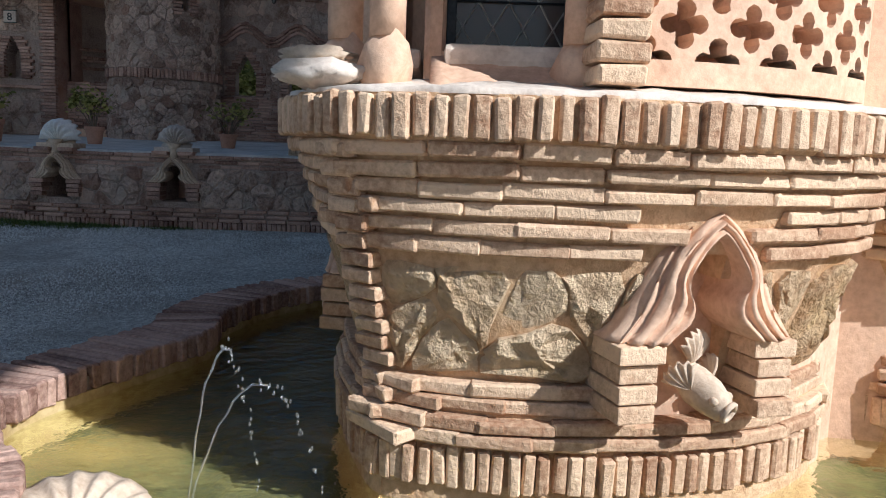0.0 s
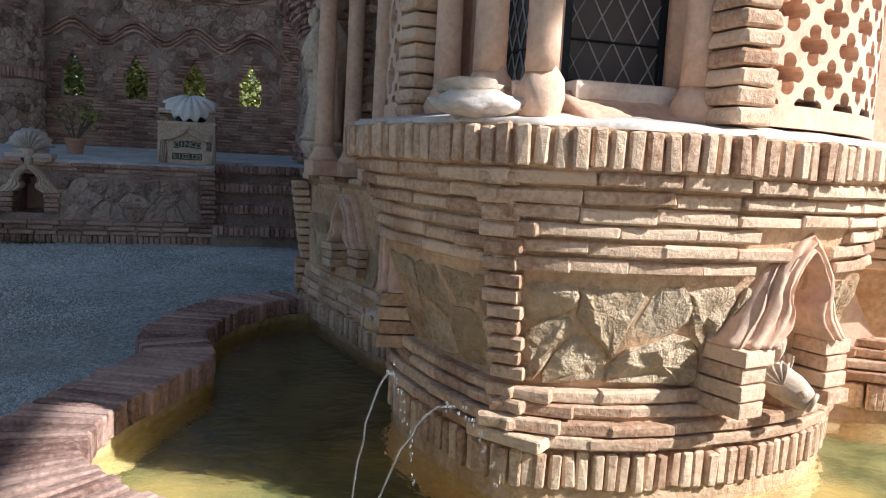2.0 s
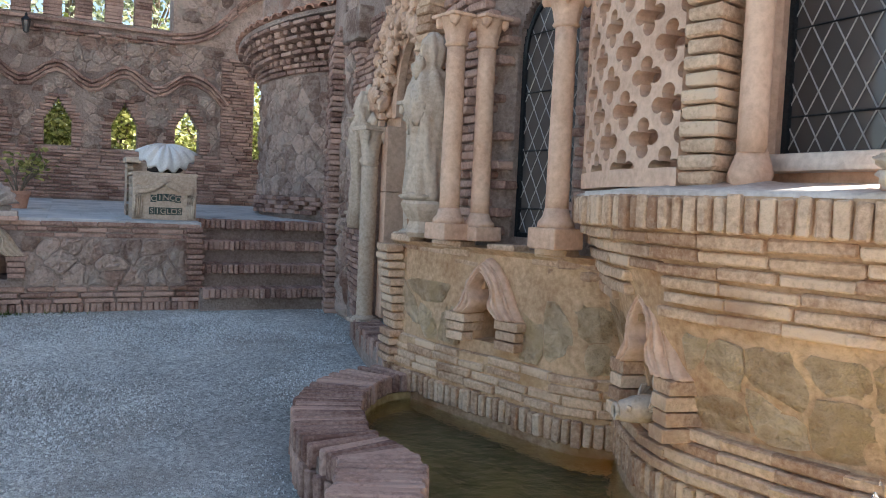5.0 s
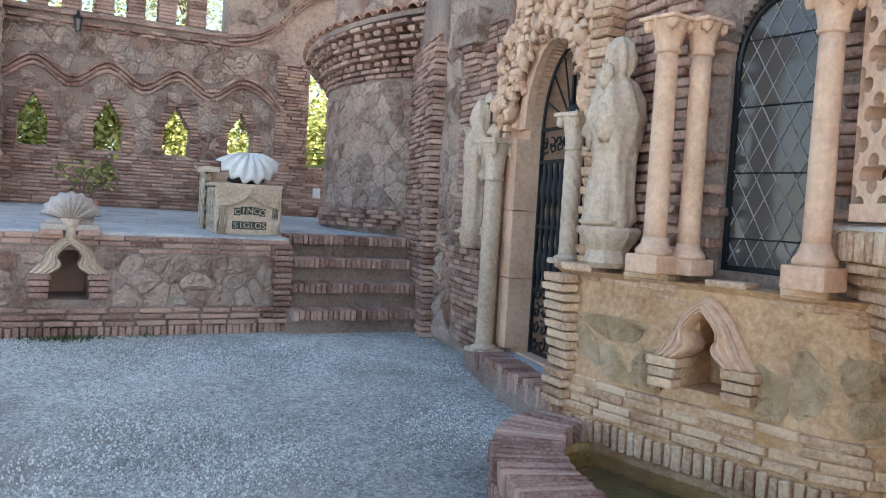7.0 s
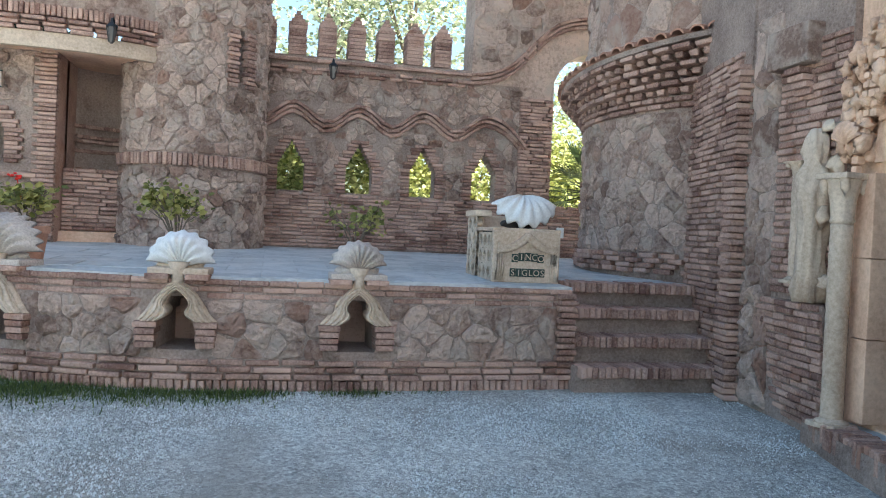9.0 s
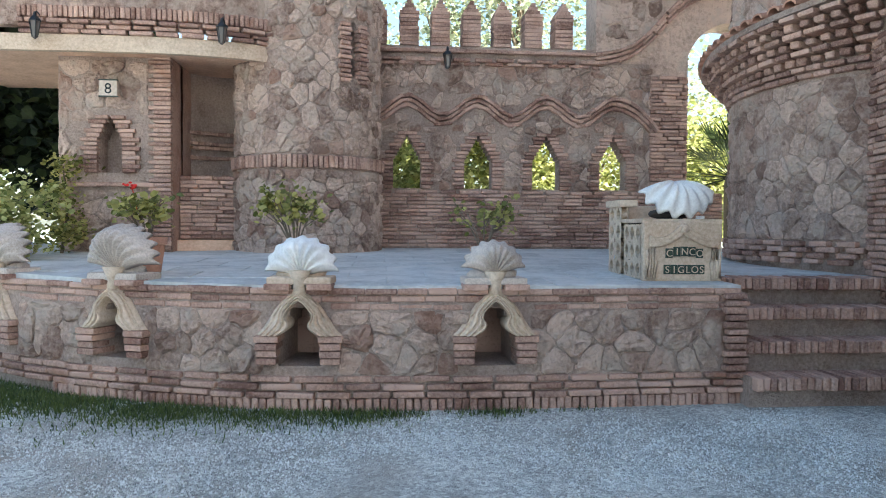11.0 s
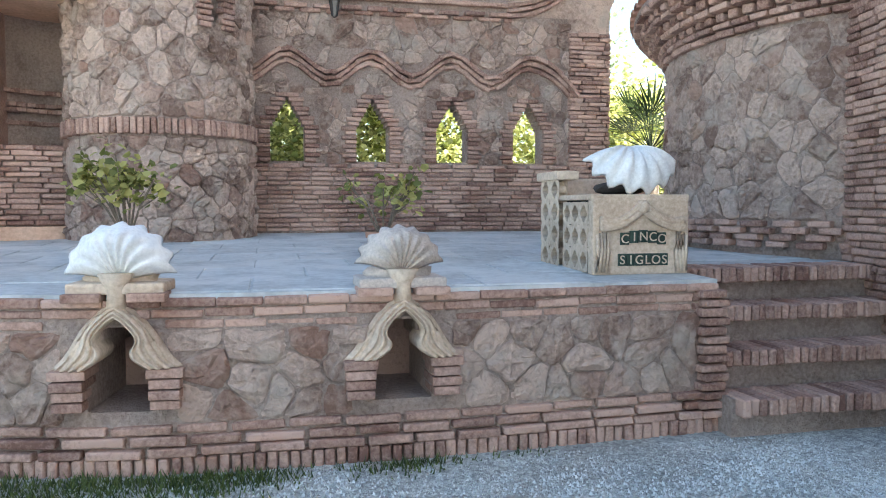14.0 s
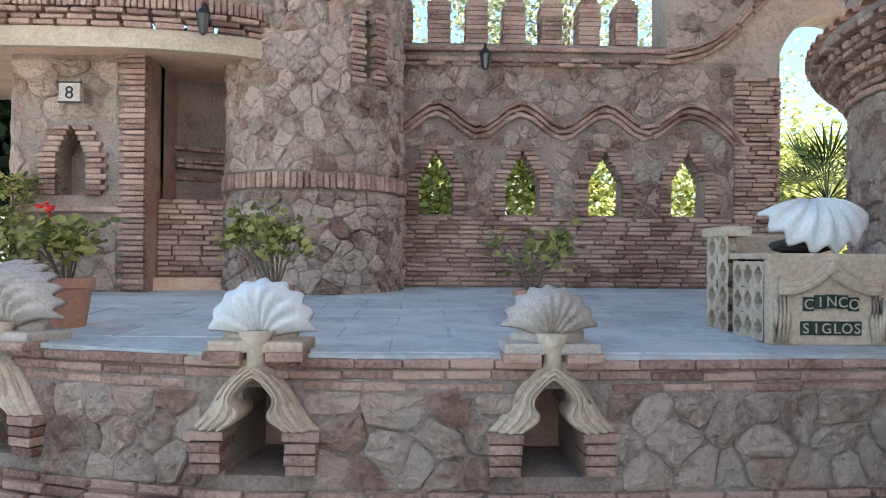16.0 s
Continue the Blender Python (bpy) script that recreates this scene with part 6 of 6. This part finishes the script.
sh = [(u - 0.27, u + 0.27, 0.5, 1.0) for u in NICHES] + [(u - 0.18, u + 0.18, 1.0, 1.2) for u in NICHES]
stones(terrace_wall, T, 2.0, T.length - 0.13, 0.635, 1.10, 0.145, RUBBLE, sh, order=lambda s: -s[0])
lay("brick", far_wall, seen_brick, (0.24, 0.10, 0.046), BRICK)
lay("brick", far_wall, lb, (0.27, 0.10, 0.044), BRICK, limit=60)
lay("brick", arch_wall, pier_b, (0.27, 0.10, 0.046), BRICK)
stones(far_wall, W, 0.25, wu(-0.25), 2.2, 3.93, 0.135, RUBBLE, stone_holes + BANDS)
AW = Path([(-1.06, 14.39), (2.0, 14.39)], smooth=1)
ARCH_H = [(0.231 * i, 0.231 * (i + 1), 3.0, 4.25 + su(0.231 * (i + 0.5))) for i in range(13)]
stones(arch_wall, AW, 0.0, 2.6, 3.9, 6.2, 0.2, RUBBLE, ARCH_H, limit=90)
lay("brick", tower, ring[:len(ring) - 26], (0.05, 0.10, 0.15), BRICK, limit=80)
lay("brick", tower, ring[len(ring) - 26:], (0.24, 0.10, 0.046), BRICK)
stones(tower, tower_path, 0.0, tower_path.length, 1.35, 2.37, 0.128, RUBBLE, limit=110, out=0.01)
stones(tower, tower_path, 0.0, tower_path.length, 2.55, 5.0, 0.135, RUBBLE, [(sl - 0.19, sl + 0.19, 3.38, 4.16)], limit=180)
lay("brick", house_wall, hb, (0.24, 0.12, 0.046), BRICK)
stones(house_wall, B, 0.0, bu(-6.74), 1.4, 3.62, 0.19, RUBBLE, [(bu(-7.53), bu(-6.8), 2.1, 2.9), (bu(-7.35), bu(-6.99), 2.9, 3.06)])
lay("brick", recess, rb, (0.12, 0.10, 0.046), BRICK, limit=60)
lay("brick", rec_low, rlb, (0.28, 0.10, 0.045), BRICK)
lay("brick", right_tower, eave + base_courses, (0.20, 0.16, 0.05), BRICK)
lay("brick", right_tower, dentils, (0.10, 0.16, 0.066), BRICK, limit=100)
stones(right_tower, rt, 0.0, rt.length, 1.6, 3.09, 0.145, RUBBLE, limit=200, order=lambda s: -s[0])
stones(right_tower, rt, 0.0, rt.length, 3.8, 6.0, 0.24, RUBBLE, limit=40)
lay("brick", stair_wall, toothed, (0.24, 0.14, 0.046), BRICK)
stones(d_wall, D, 0.02, 0.42, 0.42, 3.6, 0.20, RUBBLE, proud=0.04)
lay("brick", d_wall, courses(D, 1.36, 34, 0.056, 0.24, out=0.03, u0=0.44), (0.24, 0.10, 0.046), BRICK)
lay("brick", relief_base, db, (0.24, 0.10, 0.045), BRICK)
lay("brick", bay, ab, (0.26, 0.12, 0.046), OCHRE)
lay("brick", bay, asol, SOLD, OCHRE)
stones(bay, A, a0 + 0.1, A.length - 0.1, 0.74, 1.1, 0.15, POD_STONE, [(ua - 0.24, ua + 0.24, 0.7, 1.3)], proud=0.006, gap=0.003)
pil = [(pose(-0.40 - 0.012 * (j % 2), 5.84, 1.39 + 0.058 * j, 0, 0, -80), 1.0 + 0.1 * (j % 2)) for j in range(32)]
lay("brick", upper_bay, pil, (0.15, 0.15, 0.054), OCHRE)
lay("brick", upper_bay, ubk, (0.2, 0.12, 0.048), BRICK, limit=120)
lay("brick", pod, pod_c, FLAT, OCHRE)
lay("brick", pod, pod_rim, SOLD, OCHRE)
lay("brick", pod, pod_base, (0.043, 0.10, 0.135), OCHRE)
stones(pod, P, uv + 0.08, P.length - 0.2, 0.77, 1.14, 0.15, POD_STONE, [(uc - 0.22, uc + 0.22, 0.6, 1.3)], proud=0.022, gap=0.001)
stones(pod, P, 0.1, uv - 0.1, 0.77, 1.13, 0.16, POD_STONE, [(ub - 0.30, ub + 0.30, 0.6, 1.3)], proud=0.005, gap=0.002)
lay("brick", next_bay, nb, FLAT, OCHRE, limit=80)
lay("brick", next_bay, nbs, SOLD, OCHRE, limit=80)
slabs = []
for i in range(17):
    for j in range(9):
        x, y = -8.0 + 0.62 * i + (0.31 if j % 2 else 0), 9.66 + 0.56 * j
        if all(inside(x + a, y + b, poly) for a in (-0.31, 0.31) for b in (-0.28, 0.28)):
            slabs.append((pose(x + rng.uniform(-0.004, 0.004), y, floor_z(y) - 0.008, 1.49), 1.0))
lay("slab", terrace_floor, slabs, (0.612, 0.552, 0.03), (PAVING, PAVING))
